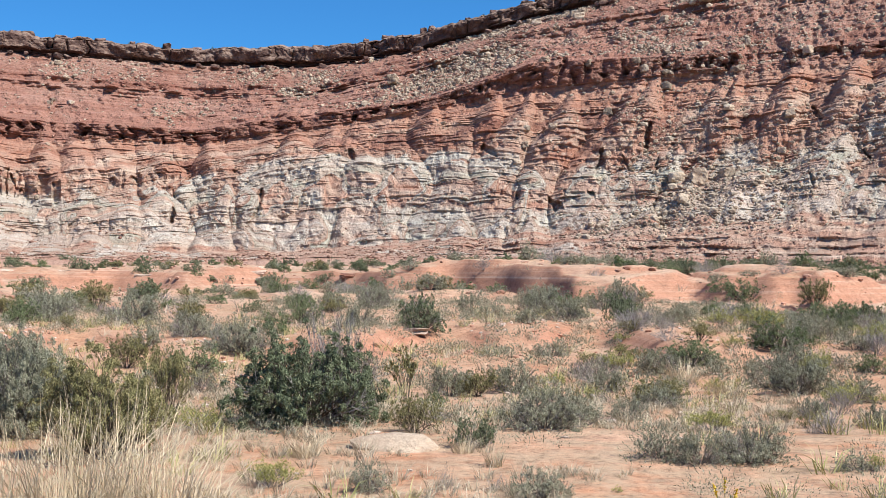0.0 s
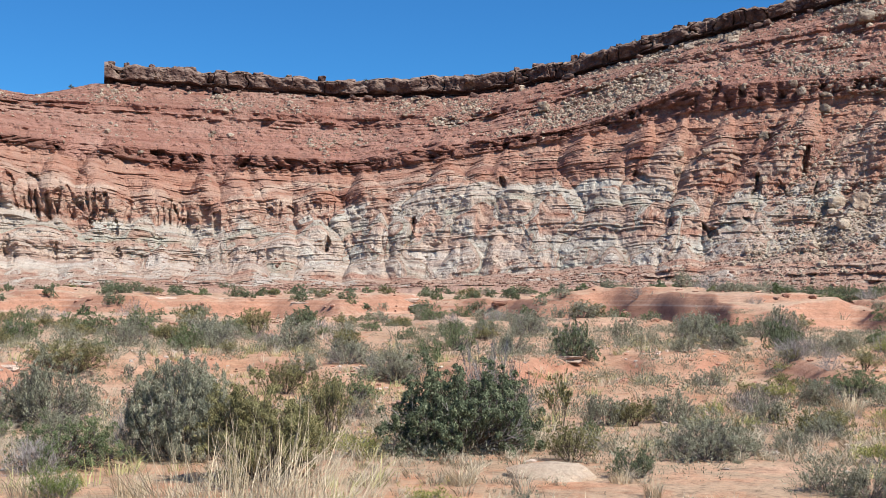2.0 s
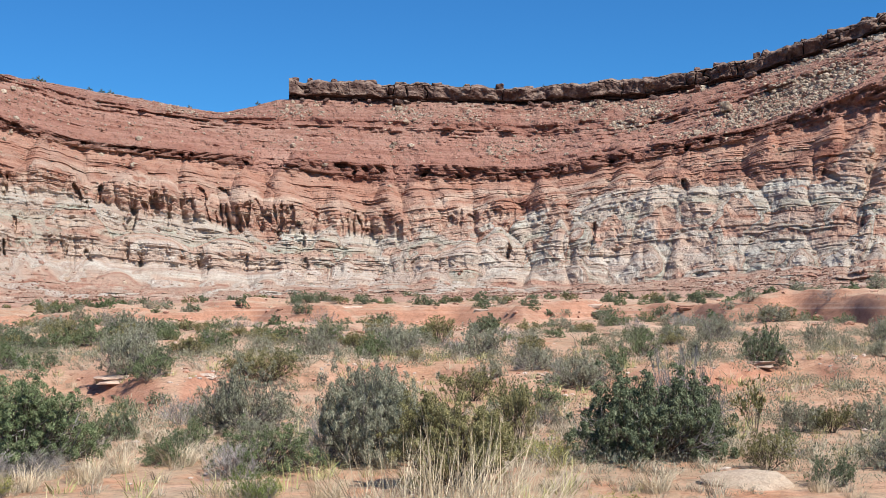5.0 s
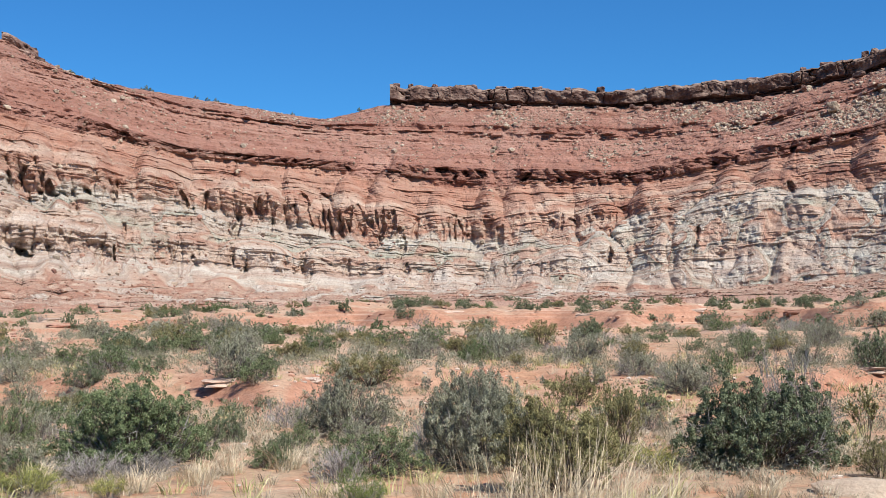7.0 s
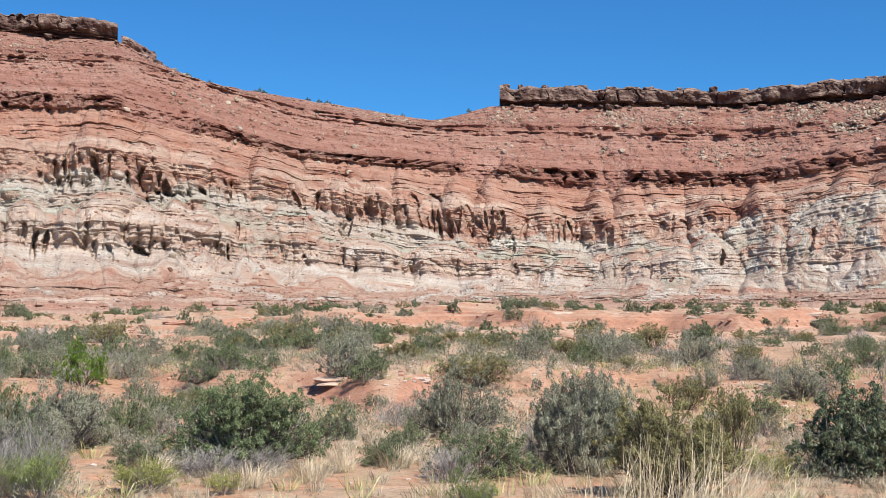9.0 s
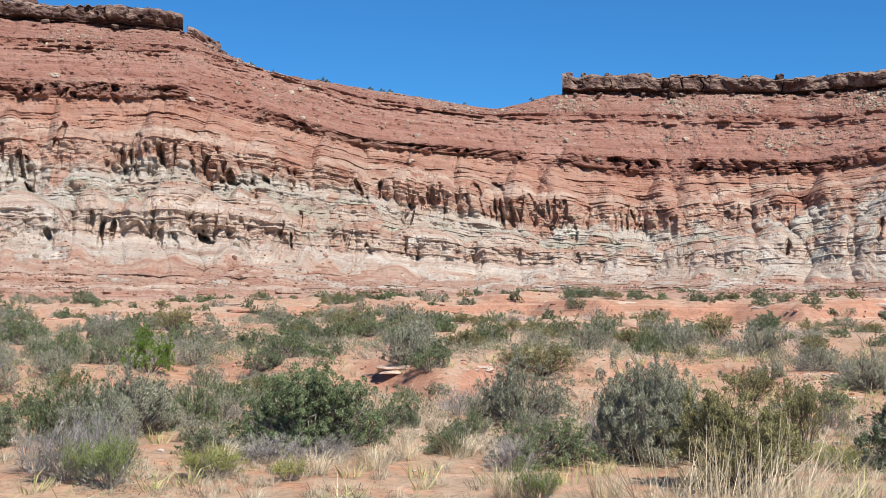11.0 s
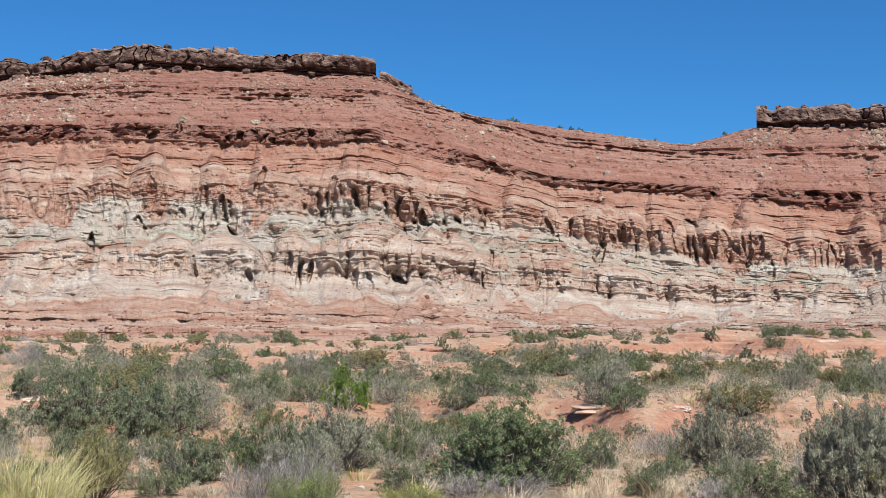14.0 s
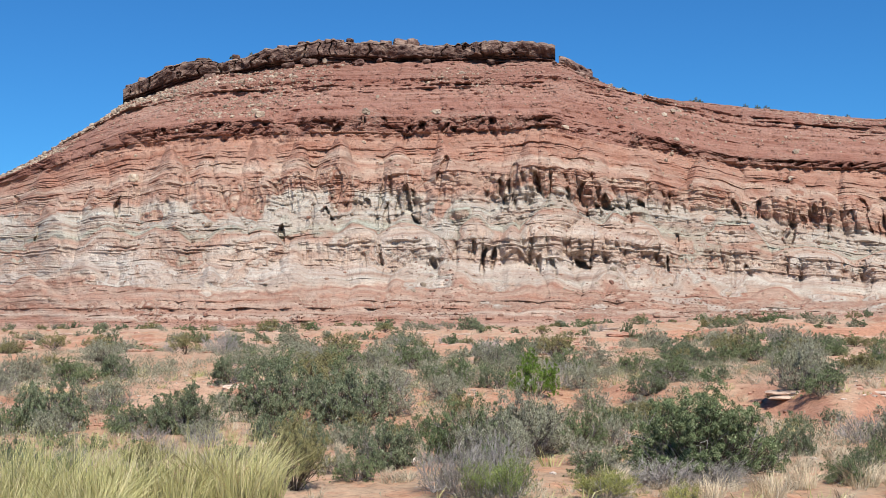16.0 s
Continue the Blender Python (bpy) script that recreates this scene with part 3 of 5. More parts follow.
    blocks = 0.2 + 0.9 * hash3(joint, number, number * 0, 10) + 0.5 * vnoise(s / 2.2, number * 3.3, seed=23) + 0.3 * vnoise(s / 0.45, number * 3.9 + f, seed=38)
    R = R - edge * strength * np.clip(blocks, 0, 1.4) * np.interp(V, [0, 0.8, 1.1, 4.8, 5.0, 5.2], [1.0, 0.9, 0.52, 0.52, 1.1, 0.7])
    number2, f2, _ = bedding(uw, k, (14, 30, 32, 7, 18, 14), 12, 1.3)
    hard2 = hash3(number2, number2 * 0, number2 * 0, 15)
    kept2 = np.clip(0.4 + 0.9 * vnoise(s / 4.0, number2 * 2.3, seed=32) + 0.5 * vnoise(s / 0.9, number2 * 4.1, seed=34), 0, 1.2)
    R = R - step(0.40, 0.55, f2) * hard2 * kept2 * np.clip(steepness + 0.1, 0, 1) * (0.30 + 0.20 * hash3(np.floor(s / 0.45 + number2 * 0.37), number2, number2 * 0, 16))
    # broken, crumbling surfaces
    rough = np.interp(V, [0, 2.9, 3.0, 3.9, 4.1], [1, 1, 1.5, 1.5, 1.0])
    R = R - rough * (0.46 * fbm(s / 0.8, Z / 0.6, V, seed=31, octaves=3) + 0.5 * fbm(s / 3.5, Z / 2.6, seed=33, octaves=4))
    R = R - step(3.95, 4.15, V) * 1.1 * fbm(s / 1.6, V * 6.0, seed=35, octaves=4)
    outcrop = V - np.where(V < 2.98, shift, 0)
    # silt from the pale beds washes over the foot
    wash = np.interp(A, [-44, -34, -24, -4, 4, 12], [0.1, 0.3, 0.52, 0.5, 0.3, 0.1]) + 0.7 * fbm(s / 4.0, V * 4.0, seed=49, octaves=4)
    outcrop = np.where(V < 1.05, outcrop + (1.12 + 0.25 * vnoise(s / 4.0, V * 3.0, seed=50) - outcrop) * step(0.25, 0.6, wash) * step(0.0, 0.35, V), outcrop)
    # and red mud from the slopes above stains the pale beds in patches
    stain = np.interp(A, [-25, -14, -6, 12], [0.10, -0.02, -0.16, -0.18])
    mud = step(stain, stain + 0.35, fbm(lean / 5.0, V * 3.0, seed=53, octaves=4)) * np.interp(A, [-25, -6], [0.35, 0.8])
    outcrop = np.where((V > 1.0) & (V < 2.6), outcrop + mud * (1 - cover), outcrop)
    outcrop = np.where((V > 2.95) & (V < 4.2), outcrop + (4.25 - V) * np.clip(buried * 1.1, 0, 1), outcrop)
    return R, Z, outcrop, s


CLIFF_AZ = np.concatenate([np.arange(-72, -66, 0.3), np.arange(-66, 21.5, 0.045), np.arange(21.6, 46, 0.4)])
CLIFF_BED = np.concatenate([np.linspace(0, 1, 40, False), np.linspace(1, 2, 84, False), np.linspace(2, 3, 96, False),
                            np.linspace(3, 4, 30, False), np.linspace(4, 5, 46, False), np.linspace(5, 6, 39)])
CR, CZ, CB, CS = cliff_surface(CLIFF_AZ, CLIFF_BED)
CV = np.broadcast_to(CLIFF_BED[:, None], CR.shape)


def build_cliff():
    az = CLIFF_AZ
    rows_r, rows_z, rows_v = [CR], [CZ], [CB]
    for back, rise in ((1.5, 0.15), (5, 0.1), (15, -0.3), (60, -3.0), (140, -14.0)):
        rows_r.append((CR[-1] + back)[None])
        rows_z.append((CZ[-1] + rise)[None])
        rows_v.append(np.full((1, len(az)), 6.0))
    R = np.vstack([CR[:1] - 5.0, *rows_r])
    Z = np.vstack([CZ[:1] - 1.2, *rows_z])
    V = np.vstack([CB[:1], *rows_v])
    A = np.broadcast_to(np.radians(az), R.shape)
    P = np.stack([R * np.sin(A), R * np.cos(A), Z], -1).reshape(-1, 3)
    me = mesh_from("cliff", P, grid_faces(*R.shape), CLIFF, False)
    at = me.attributes.new("bed", "FLOAT", "POINT")
    at.data.foreach_set("value", V.ravel().astype(np.float32))
    tagged(new("cliff", me), "banded red, pink and white shale cliff with ribs and ledges", "cliff", kind="structure")


build_cliff()


# ---- rocks ----
def rock_points(seed, sub=2, boxy=0.5, rough=0.18):
    """A weathered lump within about one metre: an icosphere pushed towards a box and roughened."""
    bm = bmesh.new()
    bmesh.ops.create_icosphere(bm, subdivisions=sub, radius=0.5)
    bm.verts.ensure_lookup_table()
    v = np.array([p.co for p in bm.verts])
    f = np.array([[p.index for p in q.verts] for q in bm.faces])
    bm.free()
    d = v / np.abs(v).max(1, keepdims=True) * 0.5
    v = v * (1 - boxy) + d * boxy
    n = fbm(v[:, 0] * 2.3 + seed * 7.1, v[:, 1] * 2.3, v[:, 2] * 2.3 + 3, seed=seed, octaves=3)
    v = v * (1 + rough * n)[:, None]
    return v, f


def scatter_mesh(name, mat, places, sizes, flat, variants, rng, sub=1):
    """Many small stones in one mesh."""
    kinds = [rock_points(90 + i, sub, 0.75, 0.5) for i in range(variants)]
    vs, fs, at = [], [], 0
    for p, z in zip(places, sizes):
        v, f = kinds[rng.integers(variants)]
        ang = rng.uniform(0, 6.283)
        c, s = math.cos(ang), math.sin(ang)
        q = v * np.array([z, z * rng.uniform(0.55, 0.9), z * flat * rng.uniform(0.7, 1.2)])
        q = np.stack([q[:, 0] * c - q[:, 1] * s, q[:, 0] * s + q[:, 1] * c, q[:, 2]], -1) + p
        vs.append(q)
        fs.append(f + at)
        at += len(v)
    return mesh_from(name, np.concatenate(vs), np.concatenate(fs), mat, False)


def cliff_points(weight, count, rng):
    """Places on the cliff's face, drawn with the weight given for each of its points."""
    w = (weight * (CS > -230) * (CS < 76)).ravel()
    idx = rng.choice(w.size, size=count, p=w / w.sum())
    row, col = np.divmod(idx, CR.shape[1])
    a = np.radians(CLIFF_AZ[col] + rng.uniform(-0.02, 0.02, count))
    r, z = CR[row, col], CZ[row, col]
    return np.stack([r * np.sin(a), r * np.cos(a), z + 0.02], -1)


def build_rubble():
    rng = np.random.default_rng(5)
    az = np.broadcast_to(CLIFF_AZ, CR.shape)
    slide = step(-0.05, 0.35, fbm(CS / 14.0 + 0.15 * CV, CV * 1.1, seed=61, octaves=3))
    per_bed = np.gradient(CLIFF_BED)[:, None]
    upper = np.interp(CV, [4.02, 4.2, 5.0, 6.0], [0, 1.0, 0.9, 0.8]) * np.interp(az, [-66, -60, -56, -50, -40, -30, -20, -8, 0, 10, 22], [0.8, 0.6, 0.3, 0.12, 0.06, 0.06, 0.5, 0.9, 1.4, 1.6, 1.6])
    chute = az - np.interp(CV, [0.8, 4.5], [8.0, 13.5])
    right = np.interp(CV, [0.7, 1.2, 2.9, 3.05, 3.95, 4.05], [0.1, 1.0, 1.2, 0.3, 0.3, 0.6]) * np.interp(chute, [-10, -3.0, -1.0, 1.5, 4.0, 8], [0.02, 0.06, 0.9, 1.0, 0.35, 0.25])
    w = (upper * (0.06 + slide) + right * (0.25 + slide)) * per_bed
    pts = cliff_points(w, 24000, rng)
    size = np.clip(rng.lognormal(math.log(0.25), 0.55, len(pts)), 0.12, 1.3)
    ob = new("rubble", scatter_mesh("rubble", RUBBLE, pts, size, 0.75, 6, rng))
    tagged(ob, "tan and grey sandstone rubble strewn over the slopes", "rubble", kind="stuff")
    red = np.interp(CV, [0, 0.05, 0.9, 2.0, 3.0, 4.05, 4.2, 6.0], [3.0, 3.0, 0.8, 0.3, 0.4, 0.5, 1.6, 1.6])
    pts = cliff_points(red * (0.15 + slide) * per_bed, 9000, rng)
    size = np.clip(rng.lognormal(math.log(0.22), 0.5, len(pts)), 0.12, 0.9)
    ob = new("scree", scatter_mesh("scree", SCREE, pts, size, 0.7, 6, rng))
    tagged(ob, "small reddish stones fallen on the cliff's slopes", "scree", kind="stuff")


build_rubble()


def rock_mesh(name, seed, mat, boxy, rough, sub=3):
    v, f = rock_points(seed, sub, boxy, rough)
    return mesh_from(name, v, f, mat, False)


BLOCKS = [rock_mesh("block", 200 + i, CAP, 0.80, 0.34) for i in range(10)]


def build_rim(label, a0, a1, height, seed, drop=0.0, size=1.0):
    """The hard caprock: thin dark beds below, a massive jointed bench above, loose blocks on and before it."""
    rng = np.random.default_rng(seed)
    az = np.arange(a0, a1, 0.04)
    base_r, base_z = along(az, LEDGE_R) + 24.0, along(az, RIM_Z) - drop
    s = np.radians(az) * 200.0
    h = np.interp(az, *height) * (1.0 + 0.14 * vnoise(s / 7.0, 1.5, seed=seed + 6) + 0.13 * vnoise(s / 2.0, 2.5, seed=seed + 7) + 0.07 * vnoise(s / 0.6, 5.5, seed=seed + 12))
    v = np.linspace(0, 1, 56)
    S, V = np.meshgrid(s, v)
    wobble = 0.035 * vnoise(S / 5.0, 3.5, seed=seed + 8) + 0.012 * vnoise(S / 1.3, 4.5, seed=seed + 10)
    low = V + wobble < 0.44
    level = np.where(low, np.floor((V + wobble) * 22), 30 + np.floor((V + 4.0 * wobble) * 2.2))
    thin = 0.8 * hash3(level, level * 0, level * 0, seed) + 0.5 * hash3(np.floor(S / 0.9 + level * 3.7), level, level * 0, seed + 1) + 0.45
    joint_x = S / 3.6 + 1.3 * vnoise(S / 5.0, level * 0.9, seed=seed + 2) + 0.22 * vnoise(S / 1.1, V * 5.0, seed=seed + 9)
    joint = np.abs(joint_x - np.round(joint_x))
    block = hash3(np.round(joint_x), level, level * 0, seed + 4)
    top = np.clip((V - 0.80) / 0.20, 0, 1)
    split = step(-0.1, 0.3, vnoise(S / 3.0, V * 1.5, seed=seed + 11))
    bench = 1.1 * block + 0.9 * split * (1 - step(0.0, 0.07, joint)) + 1.6 * top ** 2 + 1.5 * fbm(S / 2.2, V * 2.5, seed=seed + 5, octaves=5) - 0.6
    seam = (V + 4.0 * wobble) * 2.2
    notch = 0.6 * split * (1 - step(0.0, 0.02, np.abs(seam - np.round(seam)) / 2.2))
    R = base_r - 0.7 + np.where(low, thin, bench + notch) + 1.1 * vnoise(S / 9.0, V * 0.4, seed=seed + 3)
    Z = base_z - 1.3 + V * (h * 0.92 + 1.3) + 0.25 * (block - 0.5) * np.where(low, 0, top)
    R, Z = np.vstack([R, R[-1:] + 2.0, R[-1:] + 8.0]), np.vstack([Z, Z[-1:] + 0.2 * hash3(np.round(joint_x[-1:]), level[-1:], level[-1:] * 0, seed + 5), Z[-1:] + 0.1])
    A = np.broadcast_to(np.radians(az), R.shape)
    P = np.stack([R * np.sin(A), R * np.cos(A), Z], -1).reshape(-1, 3)
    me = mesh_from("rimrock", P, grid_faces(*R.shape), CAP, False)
    me.materials.append(LEDGE)
    dark = (np.arange(R.shape[0] - 1) < 24).astype(np.int32)
    me.polygons.foreach_set("material_index", np.repeat(dark, R.shape[1] - 1))
    rim = tagged(new("rimrock", me), label, "caprock", kind="structure")
    # loose blocks lie along the top and have slid before the bench
    a = a0 + 0.15
    while a < a1 - 0.1:
        r = float(along(a, LEDGE_R)) + 24.0
        hh = float(np.interp(a, *height))
        long = rng.uniform(0.8, 2.6) * size
        step_deg = min(math.degrees(long / r), a1 - a)
        mid = a + step_deg / 2
        foot = float(along(mid, RIM_Z)) - drop
        if rng.random() < 0.6:
            tall = hh * rng.uniform(0.18, 0.36)
            ob = new("block", BLOCKS[rng.integers(len(BLOCKS))])
            ob.parent = rim
            ob.matrix_basis = Matrix.Translation(polar(mid, r + 2.2 + rng.uniform(-0.6, 0.9), foot + hh * 0.92 - tall * 0.1)) @ pose(0, 0, 0, rng.uniform(-6, 6), rng.uniform(-6, 6), -mid + rng.uniform(-9, 9)) @ Matrix.Diagonal((long * 1.1, rng.uniform(1.6, 3.0), tall, 1))
        a += step_deg * rng.uniform(1.0, 1.5)
        if rng.random() < 0.5:
            ob = new("block", BLOCKS[rng.integers(len(BLOCKS))])
            ob.parent = rim
            k = rng.uniform(0.4, 1.3)
            ob.matrix_basis = Matrix.Translation(polar(mid + rng.uniform(-0.4, 0.4), r - rng.uniform(0.8, 2.5), foot - 0.4 + k * 0.10)) @ pose(0, 0, 0, rng.uniform(-25, 25), rng.uniform(-25, 25), rng.uniform(0, 360)) @ Matrix.Diagonal((k * 1.5, k, k * 0.7, 1))
    return rim


build_rim("dark thin-bedded caprock with brown sandstone blocks on the butte", -58.5, -39.05, ([-58.5, -56.5, -54, -50, -39], [3.2, 3.8, 3.3, 3.9, 3.6]), 301)
build_rim("small broken remnant of brown caprock", -38.9, -37.35, ([-39, -37], [2.4, 2.1]), 302, 0.8, 0.4)
build_rim("long brown sandstone caprock along the mesa rim", -21.95, 34.0, ([-22, -10, -4, 4, 20, 34], [4.1, 3.6, 4.1, 3.6, 4.0, 4.0]), 303)


def boulder(name, label, az, r, z, size, seed, mat, group="boulders on the slope", tilt=12.0, boxy=0.85):
    rng = np.random.default_rng(seed)
    ob = tagged(new(name, rock_mesh(name, seed, mat, boxy, 0.38)), label, "rock", group)
    ob.matrix_basis = Matrix.Translation(polar(az, r, z)) @ pose(0, 0, 0, rng.uniform(-tilt, tilt), rng.uniform(-tilt, tilt), rng.uniform(0, 360)) @ Matrix.Diagonal((*size, 1))
    return ob


def on_cliff(az, bed):
    """Distance and height of the cliff's face there."""
    col = int(np.argmin(np.abs(CLIFF_AZ - az)))
    row = int(np.argmin(np.abs(CLIFF_BED - bed)))
    return float(CR[row, col]), float(CZ[row, col])


def build_boulders():
    rng = np.random.default_rng(17)
    spots = [(-17.3, 4.45, 0.8), (10.4, 1.72, 1.8), (11.4, 1.7, 2.6), (10.7, 1.35, 1.5), (12.6, 1.8, 1.6), (-2.3, 4.75, 2.0),
             (4.2, 5.6, 1.6), (6.1, 5.5, 1.8), (8.4, 5.3, 1.5), (11.7, 5.2, 2.0), (14.4, 5.3, 1.7), (17.0, 5.0, 1.6), (-52.5, 4.12, 1.3),
             (-47.7, 4.1, 1.0), (-44.5, 4.1, 1.1), (-58.0, 2.5, 1.2), (9.0, 3.4, 1.3), (13.1, 3.0, 1.5), (15.3, 2.4, 1.4), (7.4, 2.6, 1.2)]
    for az in np.linspace(3, 20, 22):
        spots.append((az + rng.uniform(-0.5, 0.5), rng.uniform(1.3, 5.7), rng.uniform(0.8, 1.5)))
    for i, (az, bed, size) in enumerate(spots):
        r, z = on_cliff(az, bed)
        boulder("boulder", "tan sandstone boulder fallen from the rim onto the slope", az, r - size * 0.1, z + size * 0.10, (size, size * rng.uniform(0.7, 1.0), size * rng.uniform(0.6, 0.9)), 400 + i, RUBBLE)


build_boulders()


# ---- plants ----
def normal(v):
    return v / np.maximum(np.linalg.norm(v, axis=-1, keepdims=True), 1e-9)


def grow(rng, start, way, length, each, spread, up, shrink, low=0.3):
    """Side branches: their starts, directions and lengths."""
    n = len(start)
    p = np.repeat(np.arange(n), each)
    t = rng.uniform(low, 1.0, len(p))
    s = start[p] + way[p] * (length[p] * t)[:, None]
    d = normal(way[p] + spread * normal(rng.normal(size=(len(p), 3))) + np.array([0, 0, up]))
    return s, d, length[p] * rng.uniform(0.6, 1.0, len(p)) * shrink


def tubes(start, end, r0, r1):
    """Thin three-sided twigs."""
    way = normal(end - start)
    side = normal(np.cross(way, np.array([0.31, 0.77, 0.55])))
    other = np.cross(way, side)
    ring = [side * math.cos(a) + other * math.sin(a) for a in (0, 2.094, 4.189)]
    r0, r1 = np.broadcast_to(r0, len(start))[:, None], np.broadcast_to(r1, len(start))[:, None]
    v = np.stack([start + q * r0 for q in ring] + [end + q * r1 for q in ring], 1)
    i = np.arange(len(start))[:, None] * 6
    f = np.stack([i + np.array(q) for q in ((0, 1, 4, 3), (1, 2, 5, 4), (2, 0, 3, 5))], 1)
    return v.reshape(-1, 3), f.reshape(-1, 4)


def leaves(rng, centre, way, long, wide, jitter=1.0):
    """Pointed leaves at the centres, turned about the twig's way."""
    d = normal(way + jitter * normal(rng.normal(size=centre.shape)))
    w = normal(np.cross(d, rng.normal(size=centre.shape)))
    long = (long * rng.uniform(0.6, 1.3, len(centre)))[:, None]
    wide = long * wide
    v = np.stack([centre - w * wide * 0.5, centre + w * wide * 0.5, centre + d * long], 1)
    f = np.arange(len(centre) * 3).reshape(-1, 3)
    return v.reshape(-1, 3), f


def blades(rng, n, base, height, lean, width):
    """Grass blades in three pieces that bend outwards."""
    a = rng.uniform(0, 6.283, n)
    rad = base * np.sqrt(rng.uniform(0, 1, n))
    p0 = np.stack([rad * np.cos(a), rad * np.sin(a), np.zeros(n)], -1)
    b = a + rng.normal(0, 0.6, n)
    out = np.stack([np.cos(b), np.sin(b), np.zeros(n)], -1)
    h = height * rng.uniform(0.35, 1.0, n)[:, None]
    tilt = (lean * rng.uniform(0.1, 1.0, n))[:, None]
    p1 = p0 + out * h * tilt * 0.3 + np.array([0, 0, 1.0]) * h * 0.5
    p2 = p0 + out * h * tilt + np.array([0, 0, 1.0]) * h * (1 - 0.35 * tilt)
    w = np.stack([-np.sin(b + 0.8), np.cos(b + 0.8), np.zeros(n)], -1) * (width * rng.uniform(0.6, 1.2, n))[:, None]
    v = np.stack([p0 - w * 0.5, p0 + w * 0.5, p1 + w * 0.45, p1 - w * 0.45, p2 + w * 0.08, p2 - w * 0.08], 1).reshape(-1, 3)
    i = np.arange(n)[:, None] * 6
    f = np.stack([i + np.array((0, 1, 2, 3)), i + np.array((3, 2, 4, 5))], 1).reshape(-1, 4)
    return v, f


# kind: leaf, bark, stems, side branches, twigs, leaves a twig, spread from upright, upward pull, leaf length, leaf width, bare share
KINDS = {
    "dense": (L_DENSE, DARKBARK, 46, 7, 4, 10, 1.50, 0.15, 0.036, 0.62, 0.04),
    "green": (L_GREEN, DARKBARK, 44, 7, 4, 10, 1.42, 0.25, 0.036, 0.52, 0.12),
    "sage": (L_SAGE, GREYBARK, 46, 7, 4, 10, 1.42, 0.30, 0.038, 0.38, 0.12),
    "olive": (L_OLIVE, DARKBARK, 40, 7, 4, 10, 1.15, 0.45, 0.034, 0.52, 0.15),
    "spindly": (L_OLIVE, DARKBARK, 9, 6, 5, 9, 0.55, 0.45, 0.040, 0.50, 0.20),
    "twig": (L_SAGE, DEADWOOD, 44, 7, 7, 1, 1.25, 0.35, 0.030, 0.35, 0.0),
    "rabbit": (L_YELLOW, BARK, 44, 5, 6, 6, 1.05, 0.75, 0.065, 0.16, 0.0),
    "juniper": (L_JUNIPER, DARKBARK, 40, 7, 4, 12, 1.35, 0.35, 0.038, 0.50, 0.0),
    "ephedra": (L_BRIGHT, BARK, 48, 6, 6, 5, 0.85, 0.8, 0.080, 0.10, 0.1),
}


def twig_arrays(rows):
    """Rows of starts, ways, lengths and a radius as thin tubes, the finest as blades."""
    sv, sf, at = [], [], 0
    for s, d, l, r in rows:
        if r < 0.004:
            w = normal(np.cross(d, np.array([0.3, 0.5, 0.81]))) * r
            e = s + d * l[:, None]
            v, f = np.stack([s - w, s + w, e + w * 0.5, e - w * 0.5], 1).reshape(-1, 3), np.arange(len(s) * 4).reshape(-1, 4)
        else:
            v, f = tubes(s, s + d * l[:, None], r, r * 0.45)
        sv.append(v)
        sf.append(f + at)
        at += len(v)
    return np.concatenate(sv), np.concatenate(sf)


